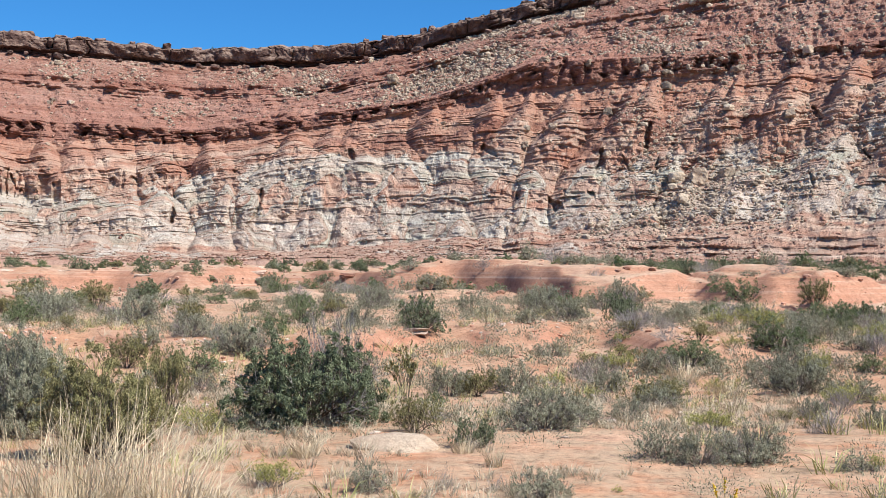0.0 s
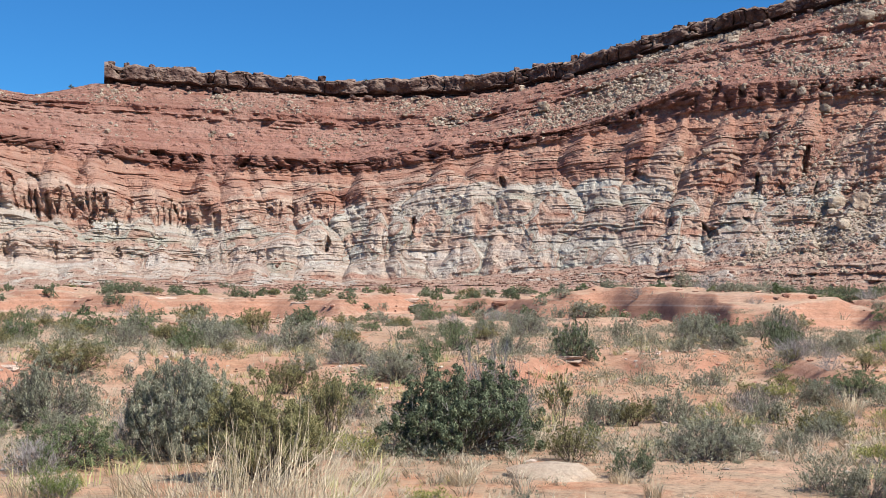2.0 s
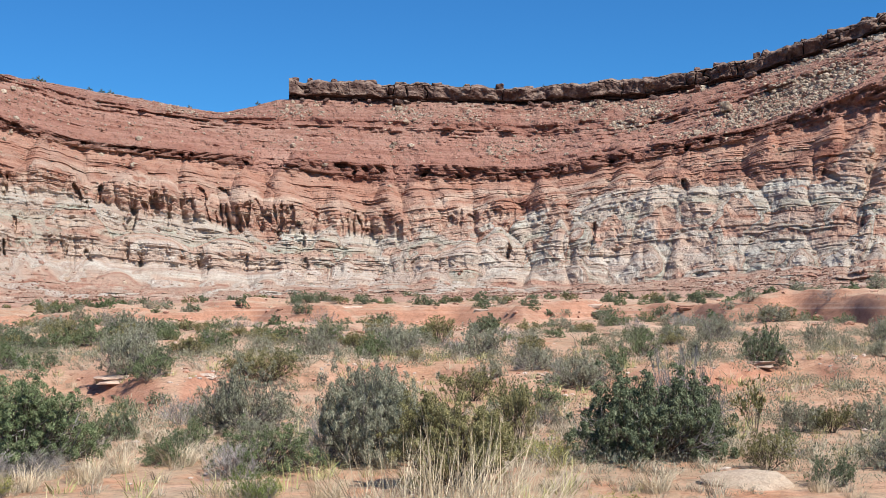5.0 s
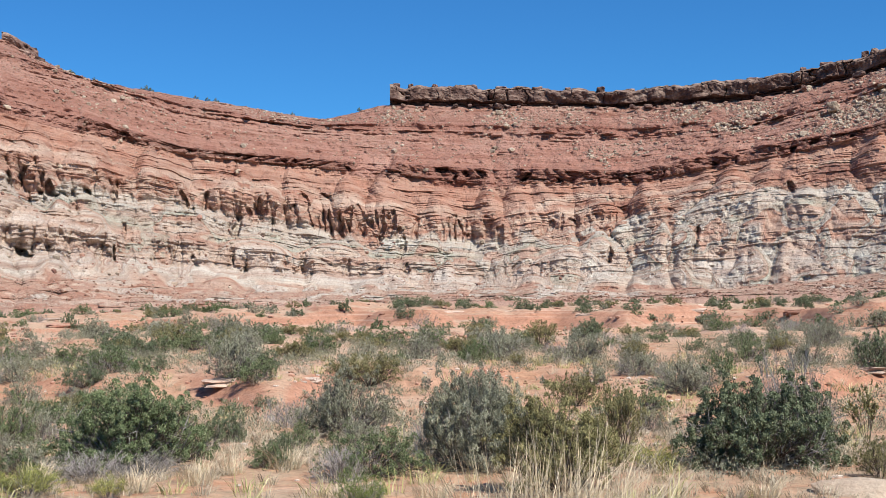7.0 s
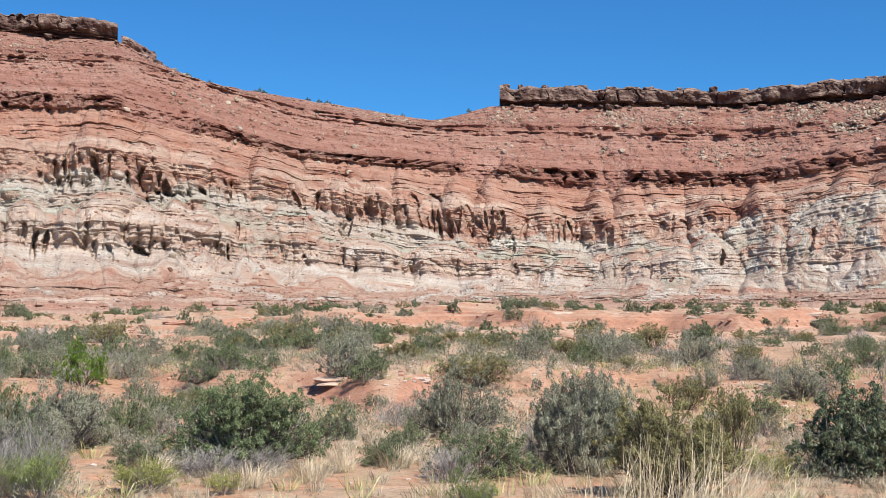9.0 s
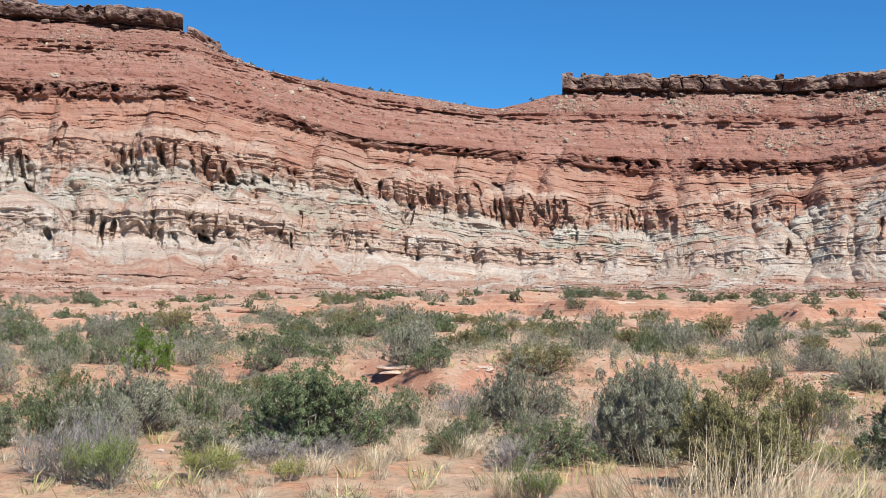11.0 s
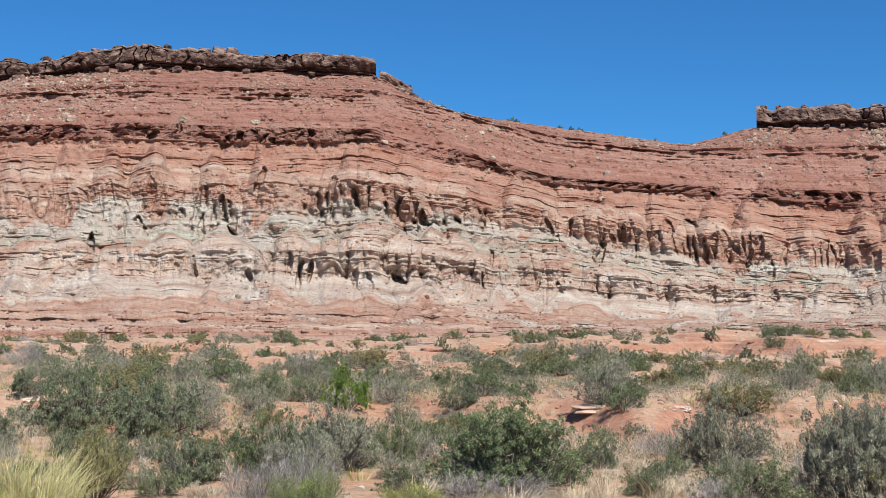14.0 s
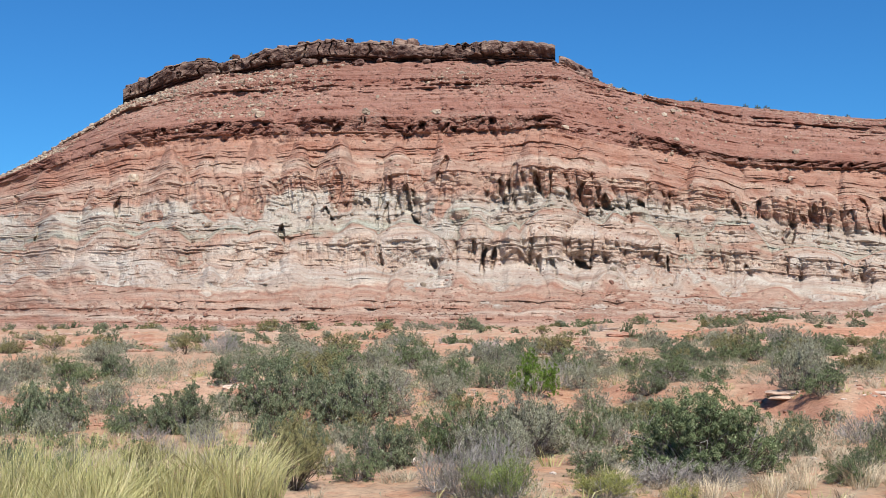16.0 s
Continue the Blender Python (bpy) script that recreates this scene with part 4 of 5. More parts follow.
def shrub_meshes(kind, seed, detail):
    """The parts of a shrub one metre wide and one high: names, meshes, labels."""
    leaf, bark, n1, n2, n3, per, spread, up, long, wide, bare = KINDS[kind]
    rng = np.random.default_rng(seed)
    n1 = max(6, int(n1 * detail ** 0.5))
    n2, n3 = max(3, round(n2 * detail ** 0.3)), max(2, round(n3 * detail ** 0.5))
    per, long = max(1, round(1.7 * per * detail ** 0.3)), 0.74 * long / detail ** (0.30 if detail > 1 else 0.55)
    th = spread * np.sqrt(rng.uniform(0.0, 1.0, n1))
    ph = rng.uniform(0, 6.283, n1)
    way = np.stack([np.sin(th) * np.cos(ph), np.sin(th) * np.sin(ph), np.cos(th)], -1)
    start = np.stack([0.09 * np.cos(ph) * rng.uniform(0, 1, n1), 0.09 * np.sin(ph) * rng.uniform(0, 1, n1), np.zeros(n1) - 0.02], -1)
    size = 0.62 * rng.uniform(0.76, 1.08, n1)
    s2, d2, l2 = grow(rng, start, way, size, n2, 0.75, up * 0.5, 0.62)
    s3, d3, l3 = grow(rng, s2, d2, l2, n3, 0.9, up, 0.62 if kind in ("twig", "rabbit", "ephedra") else 0.42, 0.5)
    twigs = np.where(rng.uniform(0, 1, len(s3)) >= bare)[0]
    p = np.repeat(twigs, per)
    t = rng.uniform(0.45, 1.05, len(p))
    centre = s3[p] + d3[p] * (l3[p] * t)[:, None]
    q = rng.integers(0, len(s2), len(p) // 7)
    inner = s2[q] + d2[q] * (l2[q] * rng.uniform(0.3, 1.0, len(q)))[:, None]
    centre, along_twig = np.concatenate([centre, inner]), np.concatenate([d3[p], d2[q]])
    if kind in ("green", "sage", "olive"):
        keep = rng.uniform(0, 0.26, len(centre)) < centre[:, 2] + 0.04
        centre, along_twig = centre[keep], along_twig[keep]
    if kind in ("dense", "green", "sage", "olive", "juniper"):
        # most leaves sit in rounded tufts at the twigs' ends, with dark gaps between them
        tips = s3 + d3 * (l3 * 0.95)[:, None]
        out = np.linalg.norm(tips * np.array([1, 1, 0.9]), axis=1)
        share = np.clip(out / out.max(), 0.05, 1) ** 2 * np.where(tips[:, 2] > 0.03, 1.0, 0.001)
        tufts = rng.choice(len(tips), size=min(len(tips), int(330 * min(detail, 1.5) ** 0.5) + 60), replace=False, p=share / share.sum())
        loose = rng.uniform(0, 1, len(centre)) < 0.22
        each = max(10, int((~loose).sum() / len(tufts)))
        fv, ff = leaves(rng, centre[loose] + rng.normal(0, 0.008, centre[loose].shape), along_twig[loose], np.full(loose.sum(), long), wide)
        own = np.repeat(tufts, each)
        facing = normal(normal(rng.normal(size=(len(own), 3))) + 0.5 * normal(tips[own]) + np.array([0, 0, 0.35]))
        size3 = (rng.uniform(0.030, 0.066, len(tips)) * (1.25 if detail < 0.5 else 1.0))[own]
        at = tips[own] + facing * (size3 * rng.uniform(0.25, 1.0, len(own)) ** 0.5)[:, None]
        d = normal(np.cross(facing, rng.normal(size=at.shape)) + 0.5 * facing)
        w = normal(np.cross(facing, d) + 0.35 * rng.normal(size=at.shape))
        length = (long * rng.uniform(0.7, 1.4, len(own)))[:, None]
        tv = np.stack([at - w * length * wide * 0.55, at + w * length * wide * 0.55, at + d * length], 1).reshape(-1, 3)
        fv, ff = np.concatenate([fv, tv]), np.concatenate([ff, np.arange(len(tv)).reshape(-1, 3) + len(fv)])
    else:
        fv, ff = leaves(rng, centre + rng.normal(0, 0.008, centre.shape), along_twig, np.full(len(centre), long), wide)
    rows = [(start, way, size, 0.010), (s2, d2, l2 * 0.9, 0.0045), (s3, d3, l3 * 0.85, 0.0038 if kind == "twig" else 0.0022)]
    skirt = []
    if kind in ("green", "dense", "sage") and detail > 0.3:
        # bare grey twigs round the foot
        n = max(10, int(34 * detail ** 0.5))
        th, ph = rng.uniform(0.85, 1.45, n), rng.uniform(0, 6.283, n)
        d0 = np.stack([np.sin(th) * np.cos(ph), np.sin(th) * np.sin(ph), np.cos(th)], -1)
        l0 = rng.uniform(0.4, 0.66, n)
        b1, e1, m1 = grow(rng, d0 * 0.05, d0, l0, 4, 0.7, 0.1, 0.55)
        b2, e2, m2 = grow(rng, b1, e1, m1, 3, 0.9, 0.1, 0.6)
        skirt = [(d0 * 0.05, d0, l0, 0.007), (b1, e1, m1, 0.0045), (b2, e2, m2, 0.0038)]
    sv, sf = twig_arrays(rows)
    lo, hi = np.percentile(fv, 0.25, 0), np.percentile(fv, 99.75, 0)
    wide_by = 2.0 / (hi[0] - lo[0] + hi[1] - lo[1])
    k = np.array([wide_by, wide_by, 1.0 / hi[2]])
    fv, sv = fv * k, sv * k
    fv[:, 2] = np.maximum(fv[:, 2], 0.0)
    sv[:, 2] = np.maximum(sv[:, 2], -0.02)
    made = [("branchwork", mesh_from("branchwork", sv, sf, bark), ""), ("foliage", mesh_from("foliage", fv, ff, leaf), "")]
    if skirt:
        v, f = twig_arrays(skirt)
        v = v * k
        v[:, 2] = np.maximum(v[:, 2], -0.02)
        made.append(("twig_skirt", mesh_from("twig_skirt", v, f, BARK), "bare grey twigs round the foot"))
    return made


NAMES = {
    "dense": ("evergreen_shrub", "dark green rounded desert shrub with dense small leaves", "shrub"),
    "green": ("leafy_shrub", "bright green leafy shrub with bare grey twigs below", "shrub"),
    "sage": ("sagebrush", "grey-green sagebrush with fine pale twigs on red soil", "shrub"),
    "olive": ("blackbrush", "olive-brown upright shrub with dark twigs", "shrub"),
    "spindly": ("spindly_shrub", "thin upright yellowish shrub with few dark stems", "shrub"),
    "twig": ("dead_shrub", "leafless grey shrub of tangled dead twigs", "shrub"),
    "rabbit": ("rabbitbrush", "yellow-green rabbitbrush tuft with narrow upright leaves", "shrub"),
    "juniper": ("juniper", "small vivid green round juniper among the sagebrush", "shrub"),
    "ephedra": ("joint_fir", "bright green broom-like joint fir shrub", "shrub"),
}
MADE = {}
HOMES = []


def plant(kind, az, r, wide, tall, rng):
    """A shrub of its kind on the ground, from a template made once for each distance."""
    seen = wide / r
    detail = 2.2 if seen > 0.085 else (1.1 if seen > 0.05 else (0.55 if seen > 0.03 else (0.3 if seen > 0.015 else 0.12)))
    key = (kind, detail, int(rng.integers(2 if detail > 1 else 3)))
    p = polar(az, r)
    z = float(ground_z(p.x, p.y)) - 0.02
    m = Matrix.Translation((p.x, p.y, z)) @ pose(0, 0, 0, 0, 0, rng.uniform(0, 360)) @ Matrix.Diagonal((wide, wide, tall, 1))
    if key not in MADE:
        name, label, cat = NAMES[kind]
        ob = tagged(new(name), label, cat, "desert shrubs")
        for piece, me, piece_label in shrub_meshes(kind, 700 + len(MADE) * 13, detail):
            part(piece, me, ob, piece_label)
        MADE[key] = ob
        HOMES.append((ob, m))
        return ob
    return copy_thing(MADE[key], m)


# bearing, distance, width, height
DENSE = [
    (-6.05, 13.8, 1.73, 1.07), (-0.98, 27.4, 1.16, 0.98), (1.48, 12.0, 0.43, 0.35), (7.93, 31.6, 0.85, 0.78),
    (13.44, 39.9, 0.71, 0.68), (17.41, 31.0, 0.55, 0.53), (18.68, 41.2, 0.83, 0.46), (-29.16, 17.0, 0.61, 0.57),
    (-61.21, 22.0, 1.28, 0.9), (-51.5, 23.1, 1.55, 1.08), (-53.75, 28.6, 1.02, 0.64), (-50.49, 46.2, 1.34, 0.66),
    (-46.97, 14.8, 0.8, 0.56), (-45.84, 50.0, 1.34, 1.12), (-42.32, 49.7, 1.78, 0.89), (-50.08, 16.1, 0.5, 0.65),
    (-57.16, 12.9, 0.81, 0.43), (-44.04, 64.3, 1.01, 1.01),
]
GREEN = [
    (-22.9, 13.2, 1.12, 0.56), (-30.77, 15.0, 0.74, 0.61), (-33.27, 14.2, 1.72, 1.11), (-34.12, 28.3, 1.39, 0.63),
    (-11.06, 20.5, 0.91, 0.55), (-7.46, 26.4, 0.71, 0.59), (12.15, 37.0, 0.99, 0.58), (14.69, 24.9, 1.45, 0.67),
    (-56.21, 24.4, 0.98, 0.46), (-60.65, 31.2, 0.98, 0.63), (-30.6, 38.7, 1.38, 0.61), (10.92, 22.1, 1.28, 0.47),
    (18.68, 22.5, 0.7, 0.38),
]
SAGE = [
    (-18.17, 13.8, 1.35, 1.2), (-23.77, 17.6, 1.41, 1.1), (4.54, 13.4, 1.08, 0.54), (3.13, 17.5, 0.86, 0.47),
    (7.06, 18.5, 0.74, 0.37), (15.41, 18.3, 1.15, 0.65), (13.26, 11.6, 0.73, 0.42), (-13.03, 25.8, 0.81, 0.46),
    (-13.64, 32.6, 1.6, 0.88), (-11.07, 27.3, 1.22, 0.61), (-8.96, 24.6, 1.43, 0.79), (-16.98, 38.6, 2.07, 0.78),
    (-4.94, 37.7, 1.18, 0.59), (-3.66, 29.5, 1.06, 0.53), (1.19, 34.7, 0.93, 0.78), (2.22, 33.0, 0.74, 0.44),
    (5.53, 30.1, 1.21, 0.54), (3.88, 28.0, 0.75, 0.44), (10.67, 32.1, 0.72, 0.65), (16.0, 32.1, 0.72, 0.57),
    (11.18, 11.4, 0.51, 0.31), (9.57, 15.8, 0.63, 0.32), (9.61, 21.3, 0.86, 0.43), (17.6, 11.3, 0.4, 0.18),
]
SAGE_B = [
    (9.57, 11.5, 0.51, 0.31), (-3.11, 9.8, 0.33, 0.23), (4.29, 9.6, 0.52, 0.26), (-28.94, 24.5, 1.04, 0.88),
    (-36.94, 18.0, 0.72, 0.48), (-40.79, 16.0, 1.22, 0.97), (-46.63, 23.4, 1.05, 0.73), (-44.13, 24.8, 0.89, 0.58),
    (-47.37, 33.6, 1.05, 0.72), (-39.59, 49.1, 1.76, 0.77), (-37.71, 62.4, 1.12, 0.98), (-58.86, 26.5, 1.07, 0.59),
    (-28.43, 36.7, 1.15, 0.74), (-17.96, 48.3, 2.16, 0.97),
]
OLIVE = [
    (-14.62, 11.7, 1.26, 1.0), (-1.21, 12.9, 0.52, 0.42), (-50.75, 13.3, 0.71, 0.83), (-11.81, 15.0, 0.6, 0.8),
    (-22.95, 25.4, 1.59, 0.68),
]
SPINDLY = [
    (-1.6, 16.6, 0.41, 0.74), (-49.1, 23.1, 0.72, 0.57), (8.32, 15.7, 0.42, 0.35),
]
TWIG = [
    (16.59, 13.7, 0.46, 0.29), (9.18, 29.4, 0.66, 0.46), (-57.9, 22.6, 0.61, 0.26), (-54.61, 18.5, 0.62, 0.3),
    (0.21, 9.8, 0.18, 0.23), (-35.42, 14.2, 0.57, 0.35), (-44.67, 12.7, 0.57, 0.51), (-0.19, 14.0, 0.44, 0.22),
    (2.51, 9.9, 0.26, 0.15),
]
RABBIT = [
    (-7.41, 10.1, 0.43, 0.28), (18.46, 11.3, 0.2, 0.18), (7.58, 9.9, 0.11, 0.08), (-37.28, 12.0, 0.7, 0.32),
    (-34.0, 11.8, 0.4, 0.28), (-10.54, 13.4, 0.6, 0.33), (12.76, 18.2, 0.41, 0.24),
]
JUNIPER = [
    (-40.2, 27.0, 1.1, 1.0),
]
EPHEDRA = [
    (-41.5, 11.6, 0.52, 0.52), (-42.6, 11.9, 0.40, 0.42), (-23.27, 10.4, 0.42, 0.40),
]
FAR = [
    (4.38, 146.7, 1.97, 1.71), (6.15, 145.1, 2.08, 1.17), (7.42, 144.0, 2.7, 1.93), (8.3, 143.2, 2.69, 1.02),
    (1.44, 110.8, 1.19, 1.09), (2.59, 107.2, 1.53, 0.62), (-16.53, 166.8, 2.68, 1.42), (-17.82, 167.0, 1.94, 0.9),
    (-12.81, 104.7, 1.69, 0.75), (-11.1, 73.7, 1.32, 0.49), (-7.6, 74.5, 1.33, 0.83), (-5.33, 71.1, 1.27, 0.73),
    (-2.4, 63.8, 0.91, 0.48), (-1.76, 61.1, 0.87, 0.82), (9.67, 131.4, 2.12, 0.82), (11.16, 113.0, 1.52, 0.76),
    (17.52, 52.3, 1.4, 0.56), (13.48, 52.6, 0.94, 0.33), (-24.07, 80.6, 1.01, 0.79), (-21.52, 76.5, 0.82, 0.62),
    (-36.03, 78.0, 0.84, 0.7), (-30.97, 74.8, 1.47, 0.94),
]
FAR_B = [
    (-28.78, 153.9, 2.34, 0.96), (-35.76, 76.6, 0.75, 0.69), (-54.87, 72.5, 1.3, 0.65), (-52.88, 78.1, 0.91, 0.49),
    (-60.19, 83.0, 0.82, 0.45), (-48.98, 50.2, 0.81, 0.58), (-63.09, 49.6, 0.8, 1.11), (-62.63, 53.0, 0.71, 0.33),
    (-19.86, 82.8, 1.48, 0.52),
]


def build_shrubs():
    rng = np.random.default_rng(23)
    for kind, rows in (("dense", DENSE), ("green", GREEN), ("sage", SAGE), ("sage", SAGE_B), ("olive", OLIVE), ("spindly", SPINDLY),
                       ("twig", TWIG), ("rabbit", RABBIT), ("juniper", JUNIPER), ("ephedra", EPHEDRA)):
        for az, r, w, h in rows:
            plant(kind, az, r, w, h, rng)
    for az, r, w, h in FAR + FAR_B:
        plant("dense" if rng.random() < 0.6 else "sage", az, r, w, h, rng)
    # the thinner growth between them
    plant("twig", -4.5, 14.9, 1.0, 1.24, rng)
    for az, r, w, h in ((-43.4, 12.2, 0.75, 0.62), (-41.9, 12.6, 0.7, 0.6), (-20.2, 14.2, 0.6, 0.6), (-34.8, 13.4, 0.9, 0.32), (-32.4, 13.5, 0.8, 0.30), (-24.2, 12.8, 0.6, 0.4)):
        plant("twig", az, r, w, h, rng)
    for kind, az, r, w, h in (("green", -43.3, 15.6, 1.15, 0.85), ("dense", -40.6, 16.6, 1.1, 0.66), ("sage", -42.1, 15.0, 1.0, 0.7), ("green", -38.2, 17.6, 0.9, 0.72), ("dense", -48.4, 21.5, 1.5, 1.0), ("dense", -55.6, 20.5, 1.1, 0.8)):
        plant(kind, az, r, w, h, rng)
    taken = [(polar(q[0], q[1]), q[2]) for rows in (DENSE, GREEN, SAGE, SAGE_B, OLIVE, TWIG, JUNIPER) for q in rows]
    made = 0
    while made < 800:
        az = rng.uniform(-66, 22)
        r = math.exp(rng.uniform(math.log(13.5), math.log(120)))
        p = polar(az, r)
        if any((p - q).length < w * 0.42 + 0.25 for q, w in taken) or (abs(az + 40.2) < 1.6 and r < 25):
            continue
        thick = float(fbm(p.x / 14.0, p.y / 14.0, seed=71)) + np.interp(r, [14, 22, 30, 58, 66, 80], [0.0, 0.05, 0.20, 0.30, 0.05, 0.0])
        if r < 30:
            thick += np.interp(az, [-66, -50, -40, -30, -8, 0, 4, 22], [-0.05, 0.0, 0.0, -0.25, -0.3, -0.15, 0.15, 0.25])
        if thick < rng.uniform(-0.5, 0.5):
            continue
        kind = rng.choice(["sage", "sage", "dense", "green", "green", "olive", "twig"])
        if az > 0 and r < 32:
            kind = rng.choice(["sage", "sage", "twig", "rabbit", "olive"])
        w = rng.uniform(0.5, 1.5) * np.interp(r, [14, 30, 50, 70, 120], [0.42, 0.8, 1.15, 0.95, 0.9])
        plant(kind, az, r, w, w * rng.uniform(0.45, 0.7), rng)
        made += 1


def build_far_shrubs():
    """Dark shrubs dotted over the flats below the cliff."""
    rng = np.random.default_rng(24)
    for _ in range(330):
        az = rng.uniform(-66, 22)
        r = rng.uniform(float(np.interp(az, [-70, -8, 0, 6, 20], [60, 60, 58, 52, 53])), float(along(az, LEDGE_R)) - 46)
        w = rng.uniform(0.5, 1.6)
        plant(rng.choice(["dense", "dense", "sage", "olive"]), az, r, w, w * rng.uniform(0.45, 0.7), rng)


build_shrubs()
build_far_shrubs()
for ob, m in HOMES:
    ob.matrix_basis = m


def build_rim_shrubs():
    """Tiny dark bushes on the caprock and the saddle."""
    rng = np.random.default_rng(29)
    template = tagged(new("rim_shrub"), "tiny dark green shrub on the rim rock", "shrub", "shrubs along the rim")
    for piece, me, piece_label in shrub_meshes("dense", 990, 0.12):
        part(piece, me, template, piece_label)
    spots = list(rng.uniform(-57, -39.5, 16)) + list(rng.uniform(-21.5, 20, 42)) + list(rng.uniform(-37, -23, 12))
    first = None
    for a in spots:
        capped = -58 < a < -39 or a > -22
        z = float(along(a, RIM_Z)) + (3.0 if capped else 0.0)
        r = float(along(a, LEDGE_R)) + (27.0 if capped else 24.6)
        w = rng.uniform(0.5, 1.3)
        m = Matrix.Translation(polar(a, r, z)) @ Matrix.Diagonal((w, w, w * 0.75, 1))
        if first is None:
            first = m
        else:
            copy_thing(template, m)
    template.matrix_basis = first


build_rim_shrubs()


# ---- grass and litter ----
def tuft_field(name, label, mat, count, where, blades_each, size, seed):
    """Many low tufts in one mesh."""
    rng = np.random.default_rng(seed)
    kinds = [blades(rng, blades_each, 0.34, 1.0, 1.4, 0.030) for _ in range(6)]
    vs, fs, at, made = [], [], 0, 0
    while made < count:
        x, y = where(rng)
        z = float(ground_z(x, y)) - 0.01
        v, f = kinds[rng.integers(6)]
        k = size * rng.uniform(0.6, 1.5)
        a = rng.uniform(0, 6.283)
        q = v * np.array([k * 1.1, k * 1.1, k])
        q = np.stack([q[:, 0] * math.cos(a) - q[:, 1] * math.sin(a) + x, q[:, 0] * math.sin(a) + q[:, 1] * math.cos(a) + y, q[:, 2] + z], -1)
        vs.append(q)
        fs.append(f + at)
        at += len(v)
        made += 1
    ob = new(name, mesh_from(name, np.concatenate(vs), np.concatenate(fs), mat))
    return tagged(ob, label, "grass", kind="stuff")


def patchy(r0, r1, scale, seed, floor):
    def where(rng):
        while True:
            az, r = rng.uniform(-67, 23), math.sqrt(rng.uniform(r0 * r0, r1 * r1))
            p = polar(az, r)
            if float(fbm(p.x / scale, p.y / scale, seed=seed)) > rng.uniform(floor - 0.2, floor + 0.25):
                return p.x, p.y
    return where


tuft_field("dry_grass", "low tufts of bleached dry grass between the shrubs", DRYGRASS, 2000, patchy(7.5, 18, 2.4, 81, 0.0), 40, 0.145, 31)
tuft_field("thin_grass", "thin scattered grass tufts on the bare red soil", DRYGRASS, 700, patchy(18, 32, 2.4, 85, 0.05), 36, 0.19, 34)
tuft_field("sparse_grass", "thin pale grass on the far flats", DRYGRASS, 700, patchy(28, 110, 8.0, 82, 0.0), 16, 0.34, 32)
tuft_field("green_grass", "low yellow-green grass tufts", GREENGRASS, 700, patchy(9, 36, 3.0, 83, 0.05), 30, 0.24, 33)


def scrub_field():
    """Low grey scrub, ankle high."""
    rng = np.random.default_rng(37)
    where = patchy(9, 50, 3.5, 84, -0.02)
    vs, fs, at = [], [], 0
    for _ in range(3000):
        x, y = where(rng)
        k = rng.uniform(0.14, 0.36)
        c = normal(rng.normal(size=(180, 3))) * rng.uniform(0.2, 1.0, (180, 1)) ** 0.5
        c[:, 2] = np.abs(c[:, 2]) * 0.85
        v, f = leaves(rng, c, c + np.array([0, 0, 0.5]), np.full(180, 0.10 if math.hypot(x, y) < 18 else 0.15), 0.30, 0.6)
        vs.append(v * k + np.array([x, y, float(ground_z(x, y)) - 0.01]))
        fs.append(f + at)
        at += len(v)
    ob = new("low_scrub", mesh_from("low_scrub", np.concatenate(vs), np.concatenate(fs), L_SAGE))
    tagged(ob, "ankle-high grey-green scrub scattered over the soil", "scrub", kind="stuff")


scrub_field()


def bunch_grass(rows, mat, label, seed, count, width, lean):
    """Tall bunches of grass, each a thing of its own."""
    rng = np.random.default_rng(seed)
    meshes = []
    for _ in range(3):
        v, f = blades(rng, count, 0.28, 1.0, lean, width)
        meshes.append(mesh_from("bunchgrass", v, f, mat))
    for az, r, w, h in rows:
        p = polar(az, r)
        ob = tagged(new("bunchgrass", meshes[rng.integers(3)]), label, "grass", "tall grass bunches")
        ob.matrix_basis = Matrix.Translation((p.x, p.y, float(ground_z(p.x, p.y)) - 0.02)) @ pose(0, 0, 0, 0, 0, rng.uniform(0, 360)) @ Matrix.Diagonal((w, w, h, 1))


bunch_grass([(-19.4, 8.0, 0.85, 0.85), (-17.6, 8.3, 0.9, 1.0), (-15.6, 8.0, 0.9, 1.12), (-13.9, 8.4, 0.9, 1.1), (-12.3, 8.1, 0.85, 0.95), (-10.8, 8.3, 0.7, 0.66), (-16.4, 7.5, 0.7, 0.7), (-20.8, 8.4, 0.6, 0.6)],
            STRAW, "tall bunch of bleached straw-coloured grass", 41, 240, 0.0075, 0.85)
bunch_grass([(-64.5, 11.0, 0.9, 0.98), (-63.2, 11.6, 0.9, 1.06), (-61.7, 11.2, 0.95, 1.00), (-60.2, 11.8, 0.9, 0.98), (-58.8, 11.2, 0.9, 0.90), (-57.4, 11.9, 0.85, 0.90), (-56.0, 11.5, 0.8, 0.82), (-54.7, 12.0, 0.9, 0.95), (-53.4, 11.8, 0.9, 0.92), (-52.3, 12.3, 0.7, 0.75), (-62.6, 10.4, 0.8, 0.82), (-59.4, 10.5, 0.8, 0.82), (-66, 11.5, 0.9, 0.95)],
            GREENGRASS, "tall bunch of yellow-green grass with pale tips", 43, 420, 0.009, 0.75)
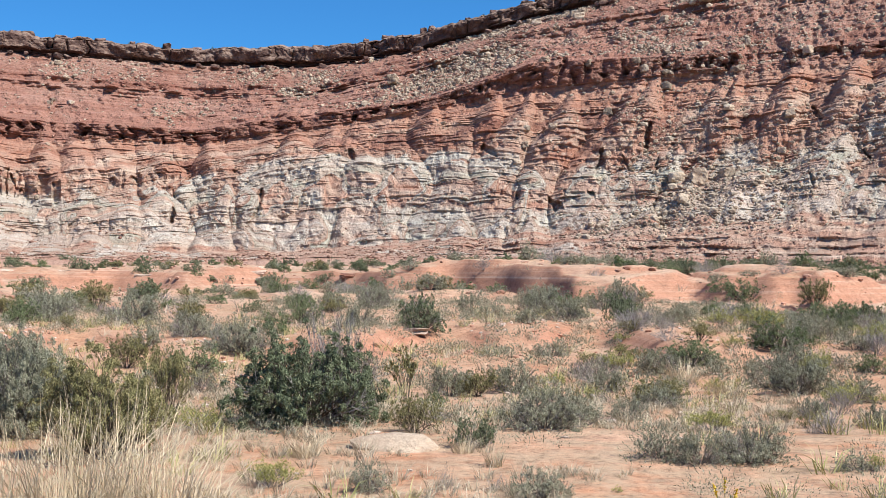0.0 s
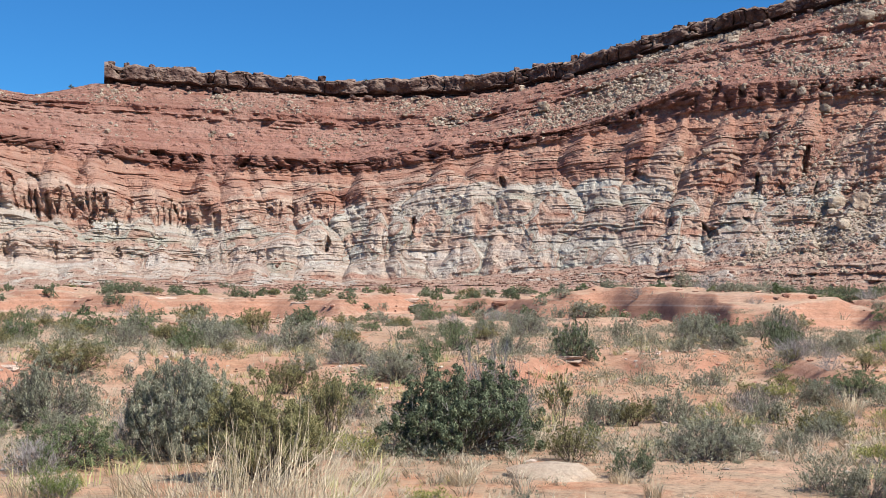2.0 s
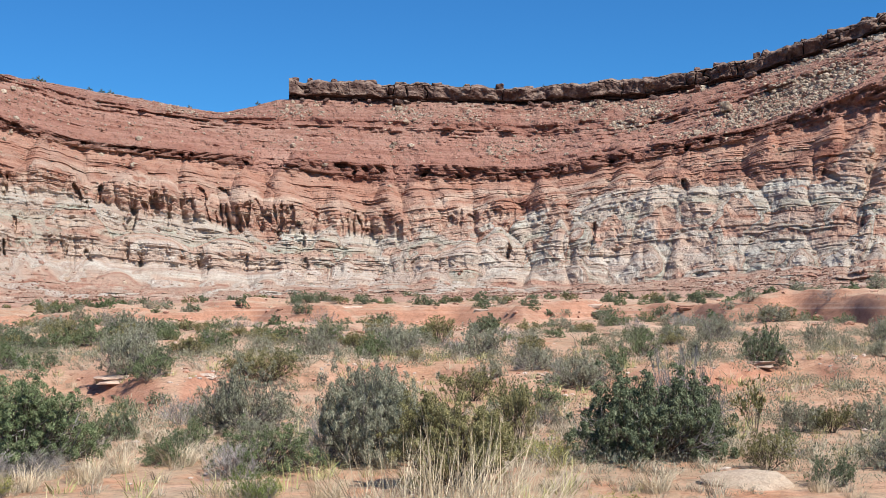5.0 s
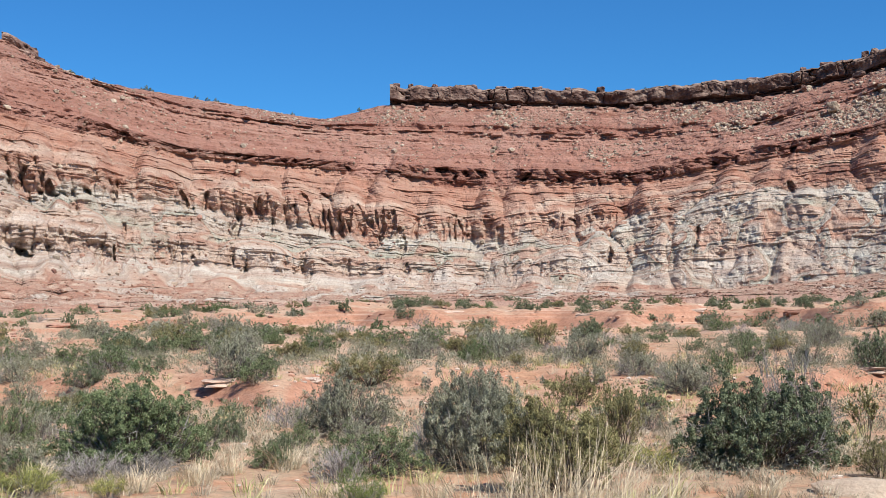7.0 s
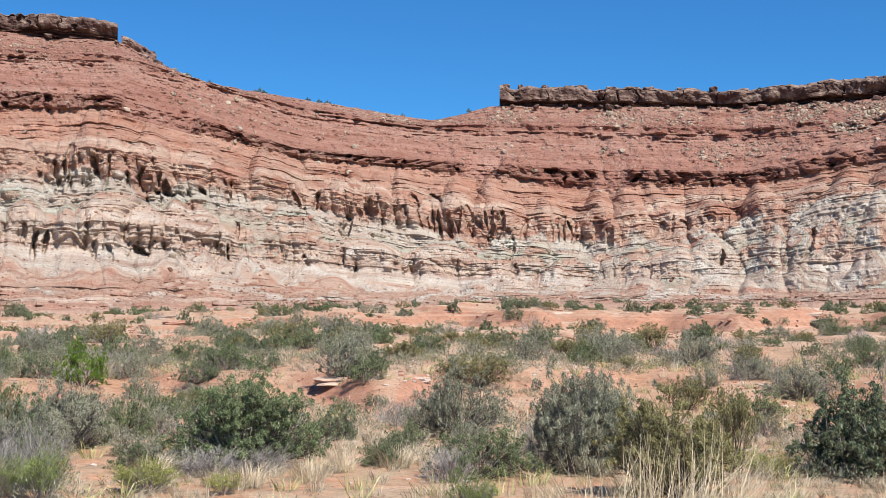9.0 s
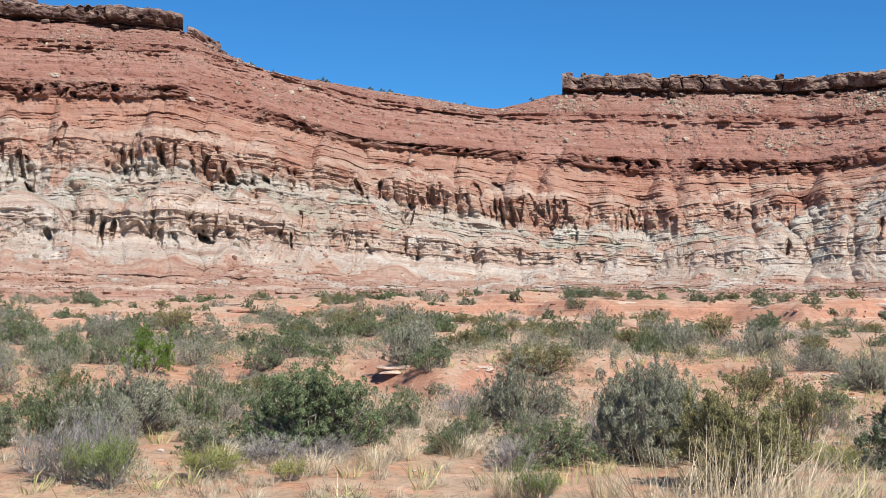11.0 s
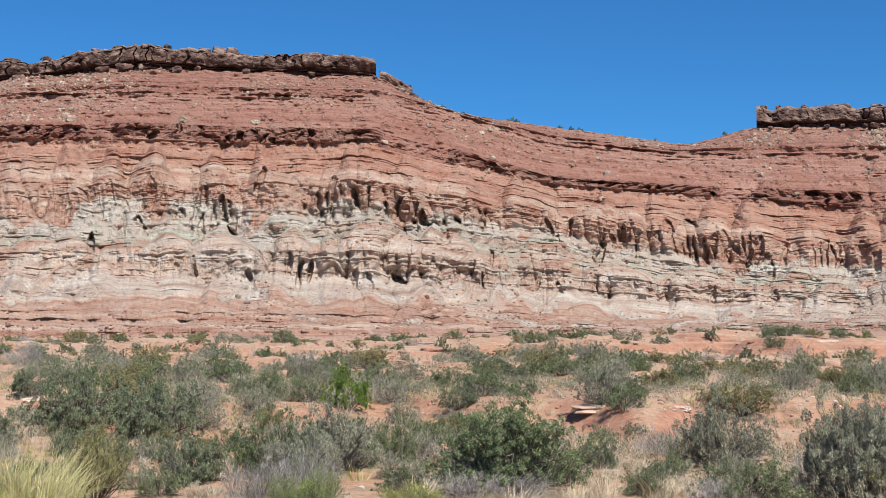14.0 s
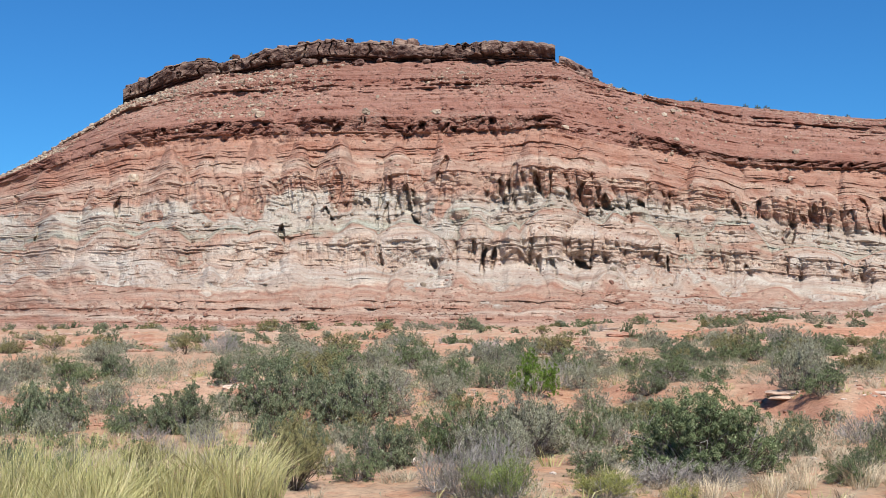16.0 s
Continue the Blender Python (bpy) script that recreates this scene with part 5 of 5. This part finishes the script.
bunch_grass([(-24.2, 10.6, 0.5, 0.45), (-20.2, 10.9, 0.4, 0.36), (-30.4, 12.5, 0.55, 0.35), (-33.0, 12.2, 0.5, 0.35), (-26.6, 14.0, 0.6, 0.35), (-29.0, 13.5, 0.5, 0.34), (-37.0, 13.3, 0.5, 0.3), (2.3, 10.9, 0.22, 0.24), (-6.0, 11.4, 0.4, 0.28), (0.9, 11.6, 0.3, 0.22), (15.6, 15.5, 0.4, 0.35), (12.6, 17.5, 0.6, 0.4), (10.6, 20.0, 0.7, 0.5)],
            STRAW, "low bunch of bleached dry grass", 45, 220, 0.012, 0.9)


def build_flower():
    """A prince's plume in bloom."""
    rng = np.random.default_rng(51)
    az, r = 12.15, 9.6
    p = polar(az, r)
    ob = tagged(new("yellow_wildflower"), "small wildflower with yellow flower spikes and green leaves", "flower")
    v, f = blades(rng, 40, 0.3, 0.55, 0.9, 0.05)
    part("foliage", mesh_from("foliage", v, f, L_YELLOW), ob)
    for dx, h in ((0.0, 1.0), (-0.35, 0.75), (0.4, 0.6)):
        s = np.array([[dx * 0.5, 0.0, 0.0]])
        e = np.array([[dx, 0.05, h]])
        v, f = tubes(s, e, 0.012, 0.008)
        stalk = part("stalk", mesh_from("stalk", v, f, L_GREEN), ob)
        t = rng.uniform(0.5, 1.0, 60)
        c = s + (e - s) * t[:, None]
        v, f = leaves(rng, c, rng.normal(size=c.shape), np.full(60, 0.10), 0.45)
        part("blossom", mesh_from("blossom", v, f, FLOWER), stalk, "bright yellow blossom")
    ob.matrix_basis = Matrix.Translation((p.x, p.y, float(ground_z(p.x, p.y)) - 0.01)) @ Matrix.Diagonal((0.22, 0.22, 0.22, 1))


build_flower()


# ---- stones on the ground ----
def build_stones():
    rng = np.random.default_rng(61)
    p = polar(-2.2, 11.9)
    ob = boulder("flat_rock", "smooth low tan sandstone rock half sunk in the soil", -2.2, 11.9, float(ground_z(p.x, p.y)) - 0.01, (0.86, 0.62, 0.24), 505, FLATROCK, "ground rocks", 2.0, 0.1)
    # slabs that crop out along the low rise and the bank
    for n in range(96):
        az = rng.uniform(-64, 19)
        wob = 2.2 * math.sin(az * 0.31 + 0.6) + 1.3 * math.sin(az * 0.83 + 2.0)
        far = n % 3 != 0
        bank = float(np.interp(az, [-70, -45, -25, -8, 0, 6, 20], [72, 74, 76, 72, 60, 48, 50])) + 1.8 * math.sin(az * 0.7) + 0.7 * math.sin(az * 1.3 + 1.0)
        r = bank + rng.choice([3.4, 4.6, 6.0, 10.0]) + rng.uniform(-0.5, 0.8) if far else 24 + wob + rng.uniform(2.6, 5.0)
        if far and az > -3:
            continue
        q = polar(az, r)
        k = rng.uniform(0.8, 2.2) if far else rng.uniform(0.5, 1.6)
        thin = 0.30 if far else 0.14
        ob = boulder("rock_slab", "flat pale pink sandstone slab cropping out of the soil", az, r, float(ground_z(q.x, q.y)) - (0.14 if far else 0.11), (1, 1, 1), 520 + n, REDSTONE if n % 4 == 1 else SLAB, "ledge slabs", 2.5)
        ob.matrix_basis = Matrix.Translation(ob.matrix_basis.translation) @ pose(0, 0, 0, rng.uniform(-3, 3), rng.uniform(-3, 3), -az + rng.uniform(-22, 22)) @ Matrix.Diagonal((k, k * rng.uniform(0.35, 0.6), thin, 1))
    pts, size = [], []
    for n in range(1500):
        az = rng.uniform(-66, 21)
        wob = 2.2 * math.sin(az * 0.31 + 0.6) + 1.3 * math.sin(az * 0.83 + 2.0)
        if n < 900:
            if vnoise(az / 5.0, 0.5, seed=91) < rng.uniform(-0.3, 0.4):
                continue
            r = 24 + wob + rng.uniform(1.6, 5.5)
        else:
            r = math.sqrt(rng.uniform(64, 1600))
        q = polar(az, r)
        pts.append((q.x, q.y, float(ground_z(q.x, q.y)) + 0.005))
        size.append(rng.uniform(0.03, 0.11) if n < 900 else rng.uniform(0.03, 0.12))
    ob = new("pale_stones", scatter_mesh("pale_stones", PALESTONE, np.array(pts), size, 0.5, 5, rng))
    tagged(ob, "pale pinkish-white stones strewn along the low rise", "stones", kind="stuff")
    pts, size = [], []
    for n in range(2600):
        az = rng.uniform(-66, 21)
        r = rng.uniform(44, 135) if n % 3 else rng.uniform(20, 34)
        q = polar(az, r)
        pts.append((q.x, q.y, float(ground_z(q.x, q.y)) + 0.01))
        size.append(rng.uniform(0.12, 0.45) if n % 3 else rng.uniform(0.04, 0.14))
    ob = new("red_stones", scatter_mesh("red_stones", REDSTONE, np.array(pts), size, 0.5, 5, rng))
    tagged(ob, "reddish stones scattered over the flats and the bank", "stones", kind="stuff")


build_stones()
